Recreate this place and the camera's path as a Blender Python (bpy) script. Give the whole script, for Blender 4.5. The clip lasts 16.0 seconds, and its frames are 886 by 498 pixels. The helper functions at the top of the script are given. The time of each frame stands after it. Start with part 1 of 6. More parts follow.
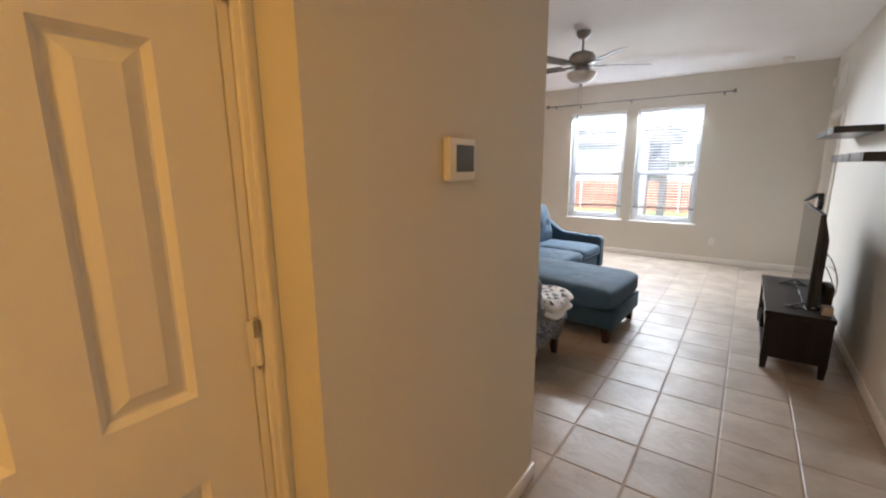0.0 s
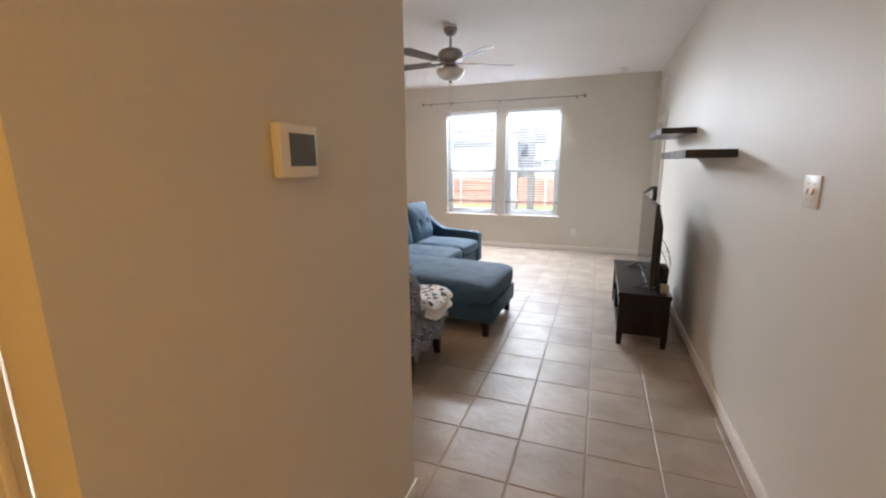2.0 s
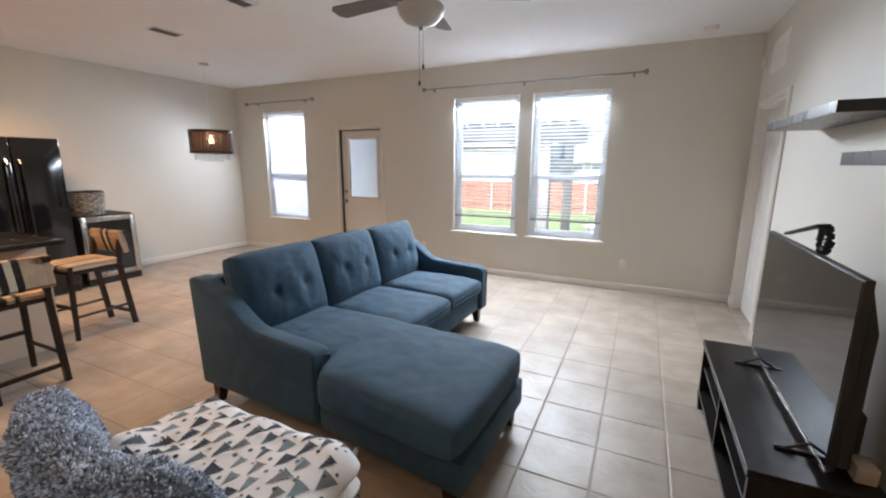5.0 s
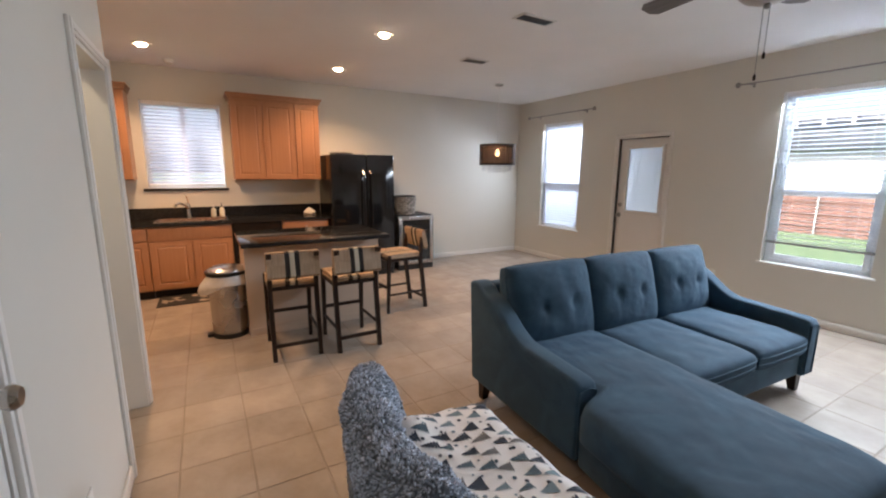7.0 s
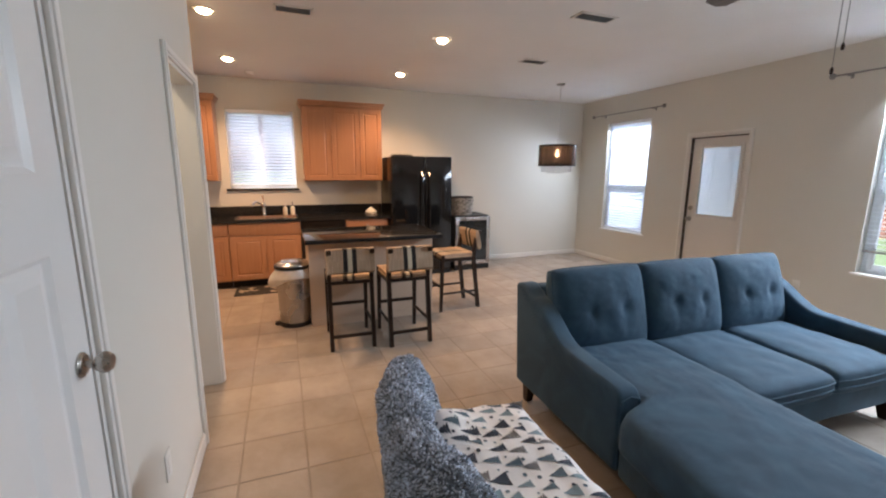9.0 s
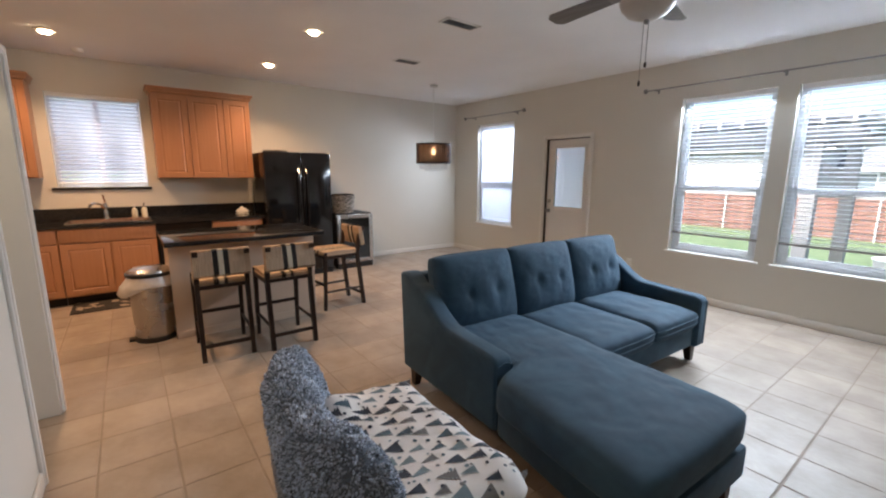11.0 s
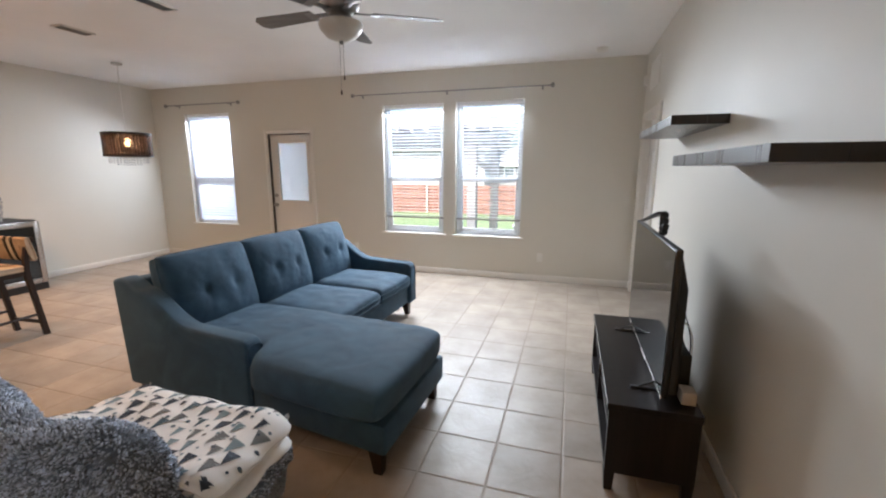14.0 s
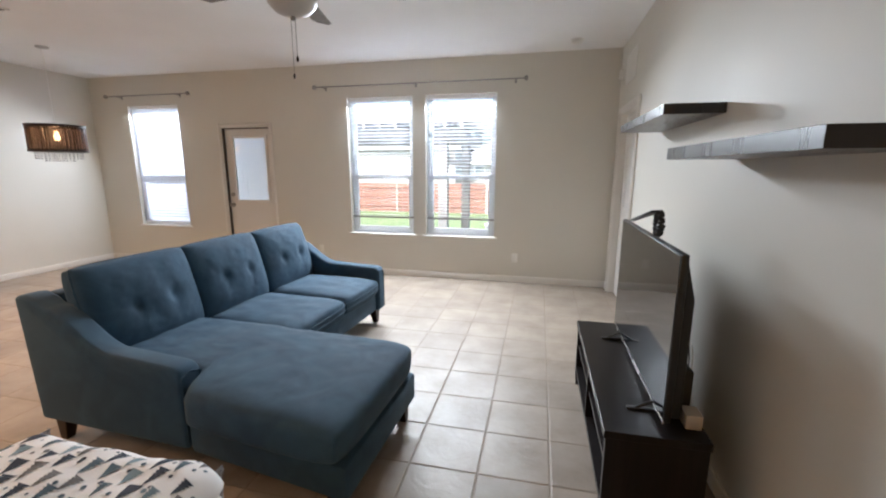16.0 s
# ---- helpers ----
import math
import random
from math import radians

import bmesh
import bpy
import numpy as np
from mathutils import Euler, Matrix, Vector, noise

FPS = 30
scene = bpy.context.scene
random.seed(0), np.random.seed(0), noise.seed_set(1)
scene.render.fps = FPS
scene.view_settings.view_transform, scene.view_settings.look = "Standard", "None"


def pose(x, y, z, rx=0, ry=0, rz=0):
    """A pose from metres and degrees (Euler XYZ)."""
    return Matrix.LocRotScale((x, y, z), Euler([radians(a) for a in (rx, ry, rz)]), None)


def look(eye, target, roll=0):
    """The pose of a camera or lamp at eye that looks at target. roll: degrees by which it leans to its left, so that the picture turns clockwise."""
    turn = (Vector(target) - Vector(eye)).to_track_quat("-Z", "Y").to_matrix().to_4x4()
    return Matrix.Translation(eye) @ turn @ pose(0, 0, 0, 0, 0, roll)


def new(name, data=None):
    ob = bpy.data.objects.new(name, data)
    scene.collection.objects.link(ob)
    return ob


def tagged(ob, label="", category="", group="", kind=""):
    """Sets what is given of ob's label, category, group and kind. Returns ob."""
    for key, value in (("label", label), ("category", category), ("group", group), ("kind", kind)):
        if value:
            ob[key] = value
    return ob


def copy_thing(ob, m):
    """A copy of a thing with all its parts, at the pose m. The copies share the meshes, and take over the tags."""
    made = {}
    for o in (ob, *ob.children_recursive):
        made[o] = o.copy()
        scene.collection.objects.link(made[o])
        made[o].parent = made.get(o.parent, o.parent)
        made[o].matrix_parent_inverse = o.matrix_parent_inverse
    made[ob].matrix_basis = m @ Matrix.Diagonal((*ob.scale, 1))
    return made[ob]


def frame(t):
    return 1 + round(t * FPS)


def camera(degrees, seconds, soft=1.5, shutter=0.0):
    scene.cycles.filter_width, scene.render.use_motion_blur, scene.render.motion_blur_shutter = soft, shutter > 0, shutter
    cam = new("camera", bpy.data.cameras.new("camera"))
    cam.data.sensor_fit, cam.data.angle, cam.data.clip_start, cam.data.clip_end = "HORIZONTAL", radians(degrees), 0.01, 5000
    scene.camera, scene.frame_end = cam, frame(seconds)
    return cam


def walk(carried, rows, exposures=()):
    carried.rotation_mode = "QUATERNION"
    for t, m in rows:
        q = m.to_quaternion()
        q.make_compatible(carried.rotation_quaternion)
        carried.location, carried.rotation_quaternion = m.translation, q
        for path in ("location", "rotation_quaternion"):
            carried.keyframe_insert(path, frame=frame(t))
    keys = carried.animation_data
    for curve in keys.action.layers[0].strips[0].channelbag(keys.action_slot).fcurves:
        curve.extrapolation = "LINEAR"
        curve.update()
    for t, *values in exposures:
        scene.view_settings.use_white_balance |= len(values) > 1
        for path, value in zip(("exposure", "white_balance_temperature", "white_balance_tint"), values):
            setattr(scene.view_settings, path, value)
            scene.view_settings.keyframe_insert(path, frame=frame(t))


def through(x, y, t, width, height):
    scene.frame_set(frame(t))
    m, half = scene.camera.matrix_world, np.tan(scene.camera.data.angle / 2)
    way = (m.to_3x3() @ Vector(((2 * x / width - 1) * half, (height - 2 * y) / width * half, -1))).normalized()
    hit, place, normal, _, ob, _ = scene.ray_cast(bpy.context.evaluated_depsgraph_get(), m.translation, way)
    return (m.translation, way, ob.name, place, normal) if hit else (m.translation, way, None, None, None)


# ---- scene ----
cam = camera(93.7, 16.0, soft=2.1)
PATH = [
    (0, (0.128, 0.244, 1.481), (-1.028, 1.828, 1.089), -0.4),
    (0.5, (0.104, 0.253, 1.479), (-0.897, 1.939, 1.083), -0.4),
    (1, (0.087, 0.265, 1.486), (-0.792, 2.017, 1.088), -0.4),
    (1.5, (0.086, 0.297, 1.479), (-0.69, 2.096, 1.076), -0.5),
    (2, (0.122, 0.44, 1.469), (-0.562, 2.275, 1.064), -0.4),
    (2.5, (0.189, 0.713, 1.478), (-0.423, 2.572, 1.069), -0.5),
    (3, (0.138, 1.069, 1.463), (-0.423, 2.944, 1.051), -0.4),
    (3.2, (0.112, 1.204, 1.482), (-0.436, 3.083, 1.07), -0.3),
    (5.3, (-0.125, 2.388, 1.488), (-1.105, 4.088, 1.1), 0.3),
    (5.5, (-0.147, 2.408, 1.498), (-1.233, 4.042, 1.113), 0.3),
    (6, (-0.205, 2.408, 1.525), (-1.554, 3.836, 1.148), 0.4),
    (6.5, (-0.256, 2.379, 1.515), (-1.821, 3.569, 1.146), 0.3),
    (7, (-0.284, 2.347, 1.52), (-1.993, 3.319, 1.155), 0.4),
    (7.5, (-0.296, 2.344, 1.523), (-2.086, 3.156, 1.158), 0.4),
    (8, (-0.288, 2.348, 1.53), (-2.12, 3.062, 1.166), 0.4),
    (8.2, (-0.275, 2.356, 1.531), (-2.116, 3.045, 1.167), 0.3),
    (10.3, (-0.083, 2.473, 1.523), (-1.826, 3.382, 1.157), 0.5),
    (10.5, (-0.097, 2.442, 1.509), (-1.8, 3.427, 1.146), 0.5),
    (11, (-0.106, 2.376, 1.485), (-1.677, 3.561, 1.125), 0.4),
    (11.5, (-0.081, 2.301, 1.452), (-1.476, 3.689, 1.094), 0.3),
    (12, (-0.002, 2.196, 1.464), (-1.199, 3.757, 1.102), 0.2),
    (12.5, (0.063, 2.12, 1.478), (-0.945, 3.808, 1.11), 0.1),
    (13, (0.089, 2.092, 1.484), (-0.746, 3.872, 1.114), 0.1),
    (13.5, (0.12, 2.08, 1.47), (-0.567, 3.921, 1.097), 0.2),
    (14, (0.114, 2.081, 1.47), (-0.459, 3.96, 1.094), 0.1),
    (14.5, (0.11, 2.087, 1.47), (-0.387, 3.987, 1.092), 0.1),
    (15, (0.123, 2.093, 1.462), (-0.334, 4.003, 1.084), 0.1),
    (15.5, (0.119, 2.141, 1.467), (-0.32, 4.055, 1.086), 0.1),
    (16, (0.037, 2.358, 1.449), (-0.402, 4.271, 1.067), 0.1),
]
walk(cam, [(t, look(eye, target, roll)) for t, eye, target, roll in PATH],
     exposures=[(0, 2.5, 6100, 12), (2.0, 2.48, 6080, 12), (3.2, 2.48, 6030, 11), (5.3, 2.13, 5930, 11), (6.2, 1.9, 5880, 11), (8.2, 2.09, 5730, 10), (10.3, 2.05, 5740, 10), (11.4, 1.83, 5880, 10.5), (12.3, 2.16, 5970, 11), (13, 2.21, 5970, 11), (16, 2.24, 6030, 10.5)])

# ---- light ----
world = bpy.data.worlds.new("sky")
scene.world = world
world.use_nodes = True
wn = world.node_tree
sky = wn.nodes.new("ShaderNodeTexSky")
sky.sky_type, sky.sun_disc = "NISHITA", False
sky.sun_elevation, sky.sun_rotation = radians(48), radians(200)
sky.air_density, sky.dust_density, sky.ozone_density = 1.0, 6.0, 1.0
wn.links.new(sky.outputs[0], wn.nodes["Background"].inputs[0])
wn.nodes["Background"].inputs[1].default_value = 0.15


def lamp(name, kind, m, energy, color, **kw):
    data = bpy.data.lights.new(name, kind)
    data.energy, data.color = energy, color
    for k, v in kw.items():
        if k == "size":
            data.size = v
        elif k == "size_y":
            data.shape, data.size_y = "RECTANGLE", v
        elif k == "angle":
            data.angle = v
        elif k == "radius":
            data.shadow_soft_size = v
        elif k == "spread":
            data.spread = v
        elif k == "spot":
            data.spot_size, data.spot_blend = v, 0.6
    ob = new(name, data)
    ob.matrix_world = m
    return ob


# overcast sun, high in the south-west behind cloud
lamp("sun", "SUN", look((0, 0, 30), (8, 22, 0)), 2.5, (1.0, 0.97, 0.92), angle=radians(12))

# the plan: faces of the walls
WEST, EAST, NORTH, SOUTH, HALL, CEIL = -6.69, 0.88, 7.637, 1.905, -0.57, 2.77
WIN_Z0, WIN_Z1 = 0.575, 2.35
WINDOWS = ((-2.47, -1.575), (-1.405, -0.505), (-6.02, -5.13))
KW = (1.73, 2.60, 1.29, 2.36)

# area lamps added in the window heads, standing in for the sky's light
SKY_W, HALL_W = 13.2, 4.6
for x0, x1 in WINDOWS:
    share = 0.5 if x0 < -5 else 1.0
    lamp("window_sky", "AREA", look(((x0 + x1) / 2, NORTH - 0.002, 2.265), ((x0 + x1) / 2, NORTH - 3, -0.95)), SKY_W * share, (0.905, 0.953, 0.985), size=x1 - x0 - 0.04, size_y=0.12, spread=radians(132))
    # unseen lamps added outside, brightening blinds and sashes in place of the open sky
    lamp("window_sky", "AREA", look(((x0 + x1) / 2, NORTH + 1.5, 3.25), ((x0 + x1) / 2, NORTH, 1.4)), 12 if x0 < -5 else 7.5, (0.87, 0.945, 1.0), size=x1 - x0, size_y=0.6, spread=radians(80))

# unseen lamp added outside to brighten the kitchen blind in the west sky's place
lamp("kitchen_blind_fill", "AREA", look((WEST - 1.6, (KW[0] + KW[1]) / 2, 3.0), (WEST, (KW[0] + KW[1]) / 2, 1.8)), 1.0, (0.87, 0.93, 1.0), size=1.0, size_y=0.6, spread=radians(80))

# ---- materials ----
def mat(name, color, rough=0.5, metal=0.0, spread=0.06, scale=3.0, fine=60.0, bump=0.05, dist=0.004, color2=None, coords="Object", **kw):
    """Principled paint, cloth, stone: two scales of variation and a fine relief."""
    m = bpy.data.materials.new(name)
    m.use_nodes = True
    nt = m.node_tree
    b = nt.nodes["Principled BSDF"]
    tc = nt.nodes.new("ShaderNodeTexCoord")
    src = tc.outputs["Object"]
    if coords == "World":
        g = nt.nodes.new("ShaderNodeNewGeometry")
        src = g.outputs["Position"]
    big, small = nt.nodes.new("ShaderNodeTexNoise"), nt.nodes.new("ShaderNodeTexNoise")
    big.inputs["Scale"].default_value, small.inputs["Scale"].default_value = scale, fine
    big.inputs["Detail"].default_value, small.inputs["Detail"].default_value = 4, 3
    for n in (big, small):
        nt.links.new(src, n.inputs["Vector"])
    c1 = color
    c2 = color2 or tuple(c * (1 - 2.5 * spread) for c in color)
    mix = nt.nodes.new("ShaderNodeMix")
    mix.data_type = "RGBA"
    mix.inputs[6].default_value, mix.inputs[7].default_value = (*c1, 1), (*c2, 1)
    ad = nt.nodes.new("ShaderNodeMath")
    ad.operation = "MULTIPLY_ADD"
    nt.links.new(small.outputs["Fac"], ad.inputs[0])
    ad.inputs[1].default_value = 0.45
    ramp = nt.nodes.new("ShaderNodeMapRange")
    ramp.inputs[1].default_value, ramp.inputs[2].default_value = 0.35, 0.7
    ramp.inputs[3].default_value, ramp.inputs[4].default_value = -0.1, 0.65
    nt.links.new(big.outputs["Fac"], ramp.inputs[0])
    nt.links.new(ramp.outputs[0], ad.inputs[2])
    nt.links.new(ad.outputs[0], mix.inputs[0])
    nt.links.new(mix.outputs[2], b.inputs["Base Color"])
    b.inputs["Metallic"].default_value = metal
    rr = nt.nodes.new("ShaderNodeMapRange")
    rr.inputs[3].default_value, rr.inputs[4].default_value = max(0.02, rough * 0.85), min(1, rough * 1.15)
    nt.links.new(big.outputs["Fac"], rr.inputs[0])
    nt.links.new(rr.outputs[0], b.inputs["Roughness"])
    bp = nt.nodes.new("ShaderNodeBump")
    bp.inputs["Strength"].default_value, bp.inputs["Distance"].default_value = bump, dist
    nt.links.new(small.outputs["Fac"], bp.inputs["Height"])
    nt.links.new(bp.outputs[0], b.inputs["Normal"])
    for k, v in kw.items():
        b.inputs[k].default_value = v
    return m


def emitter(name, color, strength):
    m = bpy.data.materials.new(name)
    m.use_nodes = True
    b = m.node_tree.nodes["Principled BSDF"]
    b.inputs["Base Color"].default_value = (*color, 1)
    b.inputs["Emission Color"].default_value = (*color, 1)
    b.inputs["Emission Strength"].default_value = strength
    return m


def pane_material(name, tint, rough=0.0):
    """Thin window glass: clear with a fresnel gloss."""
    m = bpy.data.materials.new(name)
    m.use_nodes = True
    nt = m.node_tree
    nt.nodes.remove(nt.nodes["Principled BSDF"])
    out = nt.nodes["Material Output"]
    tr, gl, fr, mx = (nt.nodes.new("ShaderNode" + n) for n in ("BsdfTransparent", "BsdfGlossy", "Fresnel", "MixShader"))
    tr.inputs[0].default_value = (*tint, 1)
    gl.inputs["Roughness"].default_value = 0.02
    fr.inputs[0].default_value = 1.45
    nt.links.new(fr.outputs[0], mx.inputs[0])
    nt.links.new(tr.outputs[0], mx.inputs[1])
    nt.links.new(gl.outputs[0], mx.inputs[2])
    nt.links.new(mx.outputs[0], out.inputs[0])
    return m


def slat_material(name, color, through):
    m = bpy.data.materials.new(name)
    m.use_nodes = True
    nt = m.node_tree
    nt.nodes.remove(nt.nodes["Principled BSDF"])
    out = nt.nodes["Material Output"]
    d, t, mx = (nt.nodes.new("ShaderNode" + n) for n in ("BsdfDiffuse", "BsdfTranslucent", "MixShader"))
    d.inputs[0].default_value = t.inputs[0].default_value = (*color, 1)
    mx.inputs[0].default_value = through
    nt.links.new(d.outputs[0], mx.inputs[1])
    nt.links.new(t.outputs[0], mx.inputs[2])
    nt.links.new(mx.outputs[0], out.inputs[0])
    return m


def wood_material(name, c1, c2, rough, grain=(30.0, 30.0, 1.6)):
    m = mat(name, c1, rough, color2=c2, bump=0.06, dist=0.002)
    nt = m.node_tree
    tc = next(n for n in nt.nodes if n.type == "TEX_COORD")
    mp = nt.nodes.new("ShaderNodeMapping")
    mp.inputs["Scale"].default_value = grain
    nt.links.new(tc.outputs["Object"], mp.inputs[0])
    for n in nt.nodes:
        if n.type == "TEX_NOISE":
            nt.links.new(mp.outputs[0], n.inputs["Vector"])
            n.inputs["Scale"].default_value = 1.0 if n.inputs["Scale"].default_value < 10 else 4.0
            n.inputs["Distortion"].default_value = 0.8
    return m


def per_piece(m, low, high, island=False):
    """Vary a material's value piece by piece."""
    nt = m.node_tree
    b = nt.nodes["Principled BSDF"]
    link = b.inputs["Base Color"].links[0].from_socket
    hsv = nt.nodes.new("ShaderNodeHueSaturation")
    mr = nt.nodes.new("ShaderNodeMapRange")
    mr.inputs[3].default_value, mr.inputs[4].default_value = low, high
    if island:
        g = nt.nodes.new("ShaderNodeNewGeometry")
        nt.links.new(g.outputs["Random Per Island"], mr.inputs[0])
    else:
        o = nt.nodes.new("ShaderNodeObjectInfo")
        nt.links.new(o.outputs["Random"], mr.inputs[0])
    nt.links.new(mr.outputs[0], hsv.inputs["Value"])
    nt.links.new(link, hsv.inputs["Color"])
    nt.links.new(hsv.outputs[0], b.inputs["Base Color"])
    return m


M_WALL = mat("wall_paint", (0.70, 0.672, 0.602), 0.55, spread=0.018, scale=1.2, fine=140, bump=0.16, dist=0.003, coords="World")
M_CEIL = mat("ceiling_paint", (0.87, 0.86, 0.845), 0.8, spread=0.02, scale=1.5, fine=90, bump=0.35, dist=0.004, coords="World")
M_TRIM = mat("trim_paint", (0.80, 0.77, 0.72), 0.35, spread=0.015, fine=30, bump=0.03)
M_DOOR = mat("door_paint", (0.80, 0.78, 0.75), 0.32, spread=0.015, fine=50, bump=0.05)
M_VINYL = mat("white_vinyl", (0.90, 0.90, 0.90), 0.3, spread=0.01)
M_TILE = per_piece(mat("tile_glaze", (0.37, 0.307, 0.25), 0.46, color2=(0.255, 0.205, 0.158), scale=4, fine=22, bump=0.25, dist=0.004, coords="World"), 0.9, 1.06)
M_TILE2 = per_piece(mat("tile_glaze_far", (0.37, 0.307, 0.25), 0.46, color2=(0.255, 0.205, 0.158), scale=4, fine=22, bump=0.25, dist=0.004, coords="World"), 0.9, 1.06, True)
for m in (M_TILE, M_TILE2):
    # low cleft relief of the glaze
    nt = m.node_tree
    cleft, relief = nt.nodes.new("ShaderNodeTexNoise"), nt.nodes.new("ShaderNodeBump")
    cleft.inputs["Scale"].default_value, cleft.inputs["Detail"].default_value, cleft.inputs["Distortion"].default_value = 6.5, 5.0, 2.2
    relief.inputs["Strength"].default_value, relief.inputs["Distance"].default_value = 0.3, 0.007
    nt.links.new(next(n for n in nt.nodes if n.type == "NEW_GEOMETRY").outputs["Position"], cleft.inputs["Vector"])
    nt.links.new(cleft.outputs["Fac"], relief.inputs["Height"])
    nt.links.new(relief.outputs[0], next(n for n in nt.nodes if n.type == "BUMP" and n != relief).inputs["Normal"])
M_GROUT = mat("grout", (0.33, 0.268, 0.21), 0.75, spread=0.12, scale=2, fine=120, bump=0.3, coords="World")
M_SOFA = mat("blue_velour", (0.015, 0.046, 0.082), 0.85, color2=(0.042, 0.094, 0.146), scale=4.5, fine=420, bump=0.35, dist=0.003)
M_SOFA.node_tree.nodes["Principled BSDF"].inputs["Sheen Weight"].default_value = 0.14
M_SOFA.node_tree.nodes["Principled BSDF"].inputs["Sheen Roughness"].default_value = 0.4
M_SOFA.node_tree.nodes["Principled BSDF"].inputs["Sheen Tint"].default_value = (0.55, 0.7, 0.85, 1)
nt = M_SOFA.node_tree
nap, soft_bump = nt.nodes.new("ShaderNodeTexNoise"), nt.nodes.new("ShaderNodeBump")
nap.inputs["Scale"].default_value, nap.inputs["Detail"].default_value, nap.inputs["Distortion"].default_value = 11.0, 5.0, 1.2
soft_bump.inputs["Strength"].default_value, soft_bump.inputs["Distance"].default_value = 0.13, 0.012
fine_bump = next(n for n in nt.nodes if n.type == "BUMP" and n != soft_bump)
nt.links.new(next(n for n in nt.nodes if n.type == "TEX_COORD").outputs["Object"], nap.inputs["Vector"])
nt.links.new(nap.outputs["Fac"], soft_bump.inputs["Height"])
nt.links.new(soft_bump.outputs[0], fine_bump.inputs["Normal"])
for n in nt.nodes:
    if n.type == "TEX_NOISE" and n.inputs["Scale"].default_value == 4.5:
        n.inputs["Distortion"].default_value, n.inputs["Detail"].default_value = 1.6, 6.0
M_DARKWOOD = wood_material("dark_wood", (0.018, 0.010, 0.007), (0.03, 0.017, 0.011), 0.38)
M_STAND = wood_material("black_brown_wood", (0.010, 0.008, 0.008), (0.017, 0.013, 0.012), 0.33)
for m, level in ((M_STAND, 0.22), (M_DARKWOOD, 0.25)):
    m.node_tree.nodes["Principled BSDF"].inputs["Specular IOR Level"].default_value = level
M_SHELF = wood_material("black_brown_foil", (0.013, 0.011, 0.011), (0.02, 0.016, 0.015), 0.28)
M_BLACK = mat("black_plastic", (0.012, 0.012, 0.013), 0.35, bump=0.02)
M_MATTE = mat("matte_black_plastic", (0.015, 0.015, 0.016), 0.6, bump=0.06)
M_SCREEN = mat("tv_glass", (0.006, 0.006, 0.007), 0.06, spread=0.0, bump=0.0)
M_CHROME = mat("chrome", (0.75, 0.75, 0.74), 0.12, 1.0, spread=0.02, bump=0.01)
M_NICKEL = mat("brushed_nickel", (0.46, 0.43, 0.39), 0.28, 1.0, spread=0.05, fine=200, bump=0.03)
M_STEEL = mat("stainless_steel", (0.52, 0.50, 0.48), 0.27, 1.0, spread=0.06, fine=150, bump=0.03)
M_PEWTER = mat("pewter", (0.33, 0.32, 0.31), 0.4, 0.8, spread=0.1)
M_MAPLE = wood_material("maple", (0.42, 0.205, 0.102), (0.36, 0.168, 0.08), 0.32)
M_GRANITE = mat("black_granite", (0.010, 0.010, 0.011), 0.07, color2=(0.03, 0.028, 0.027), scale=40, fine=260, bump=0.0, coords="World")
M_GRANITE.node_tree.nodes["Principled BSDF"].inputs["Specular IOR Level"].default_value = 0.3
M_FRIDGE = mat("black_enamel", (0.007, 0.007, 0.008), 0.09, spread=0.05, fine=90, bump=0.015)
M_GLASSDARK = mat("smoked_glass", (0.010, 0.012, 0.014), 0.05, spread=0.0, bump=0.0)
M_ISLAND = mat("island_paint", (0.50, 0.385, 0.29), 0.5, spread=0.02, fine=120, bump=0.12)
M_PANE = pane_material("window_glass", (0.95, 0.96, 0.96))
# translucency brightens the frames in place of the glare round the panes
M_FRAME = slat_material("backlit_vinyl", (0.90, 0.90, 0.90), 0.42)
M_SLAT = slat_material("blind_slat", (0.90, 0.91, 0.94), 0.5)
M_MINI = slat_material("mini_blind_slat", (0.93, 0.92, 0.96), 0.66)
M_SLAT_K = slat_material("kitchen_blind_slat", (0.92, 0.93, 0.98), 0.66)
M_GASKET = mat("brown_weatherstrip", (0.06, 0.045, 0.035), 0.7)
# grey puts the backlit shade of the white bottom rails into their colour
M_RAIL = mat("rail_backlit_grey", (0.33, 0.31, 0.30), 0.5, spread=0.04)
M_VENT = mat("register_grey", (0.30, 0.29, 0.28), 0.5)
M_FROST = mat("frosted_glass", (0.62, 0.58, 0.52), 0.35, spread=0.03, scale=14, bump=0.05)
M_CAN = emitter("warm_lamp", (1.0, 0.66, 0.34), 22.0)
M_PLATE = mat("white_plastic", (0.80, 0.78, 0.73), 0.35, spread=0.01)


# ---- mesh helpers ----
def mesh_object(name, bm, material, smooth=False):
    me = bpy.data.meshes.new(name)
    bm.to_mesh(me)
    bm.free()
    for m in (material if isinstance(material, (list, tuple)) else (material,)):
        me.materials.append(m)
    if smooth:
        for p in me.polygons:
            p.use_smooth = True
        me.set_sharp_from_angle(angle=radians(smooth if smooth > 1 else 40))
    return new(name, me)


def part(name, bm, material, parent, label="", smooth=False):
    ob = mesh_object(name, bm, material, smooth)
    ob.parent = parent
    return tagged(ob, label)


def thing(name, m, label, category, group=""):
    ob = new(name)
    ob.empty_display_size = 0.1
    ob.matrix_world = m
    return tagged(ob, label, category, group)


def structure(name, bm, material, label, category, smooth=False):
    return tagged(mesh_object(name, bm, material, smooth), label, category, kind="structure")


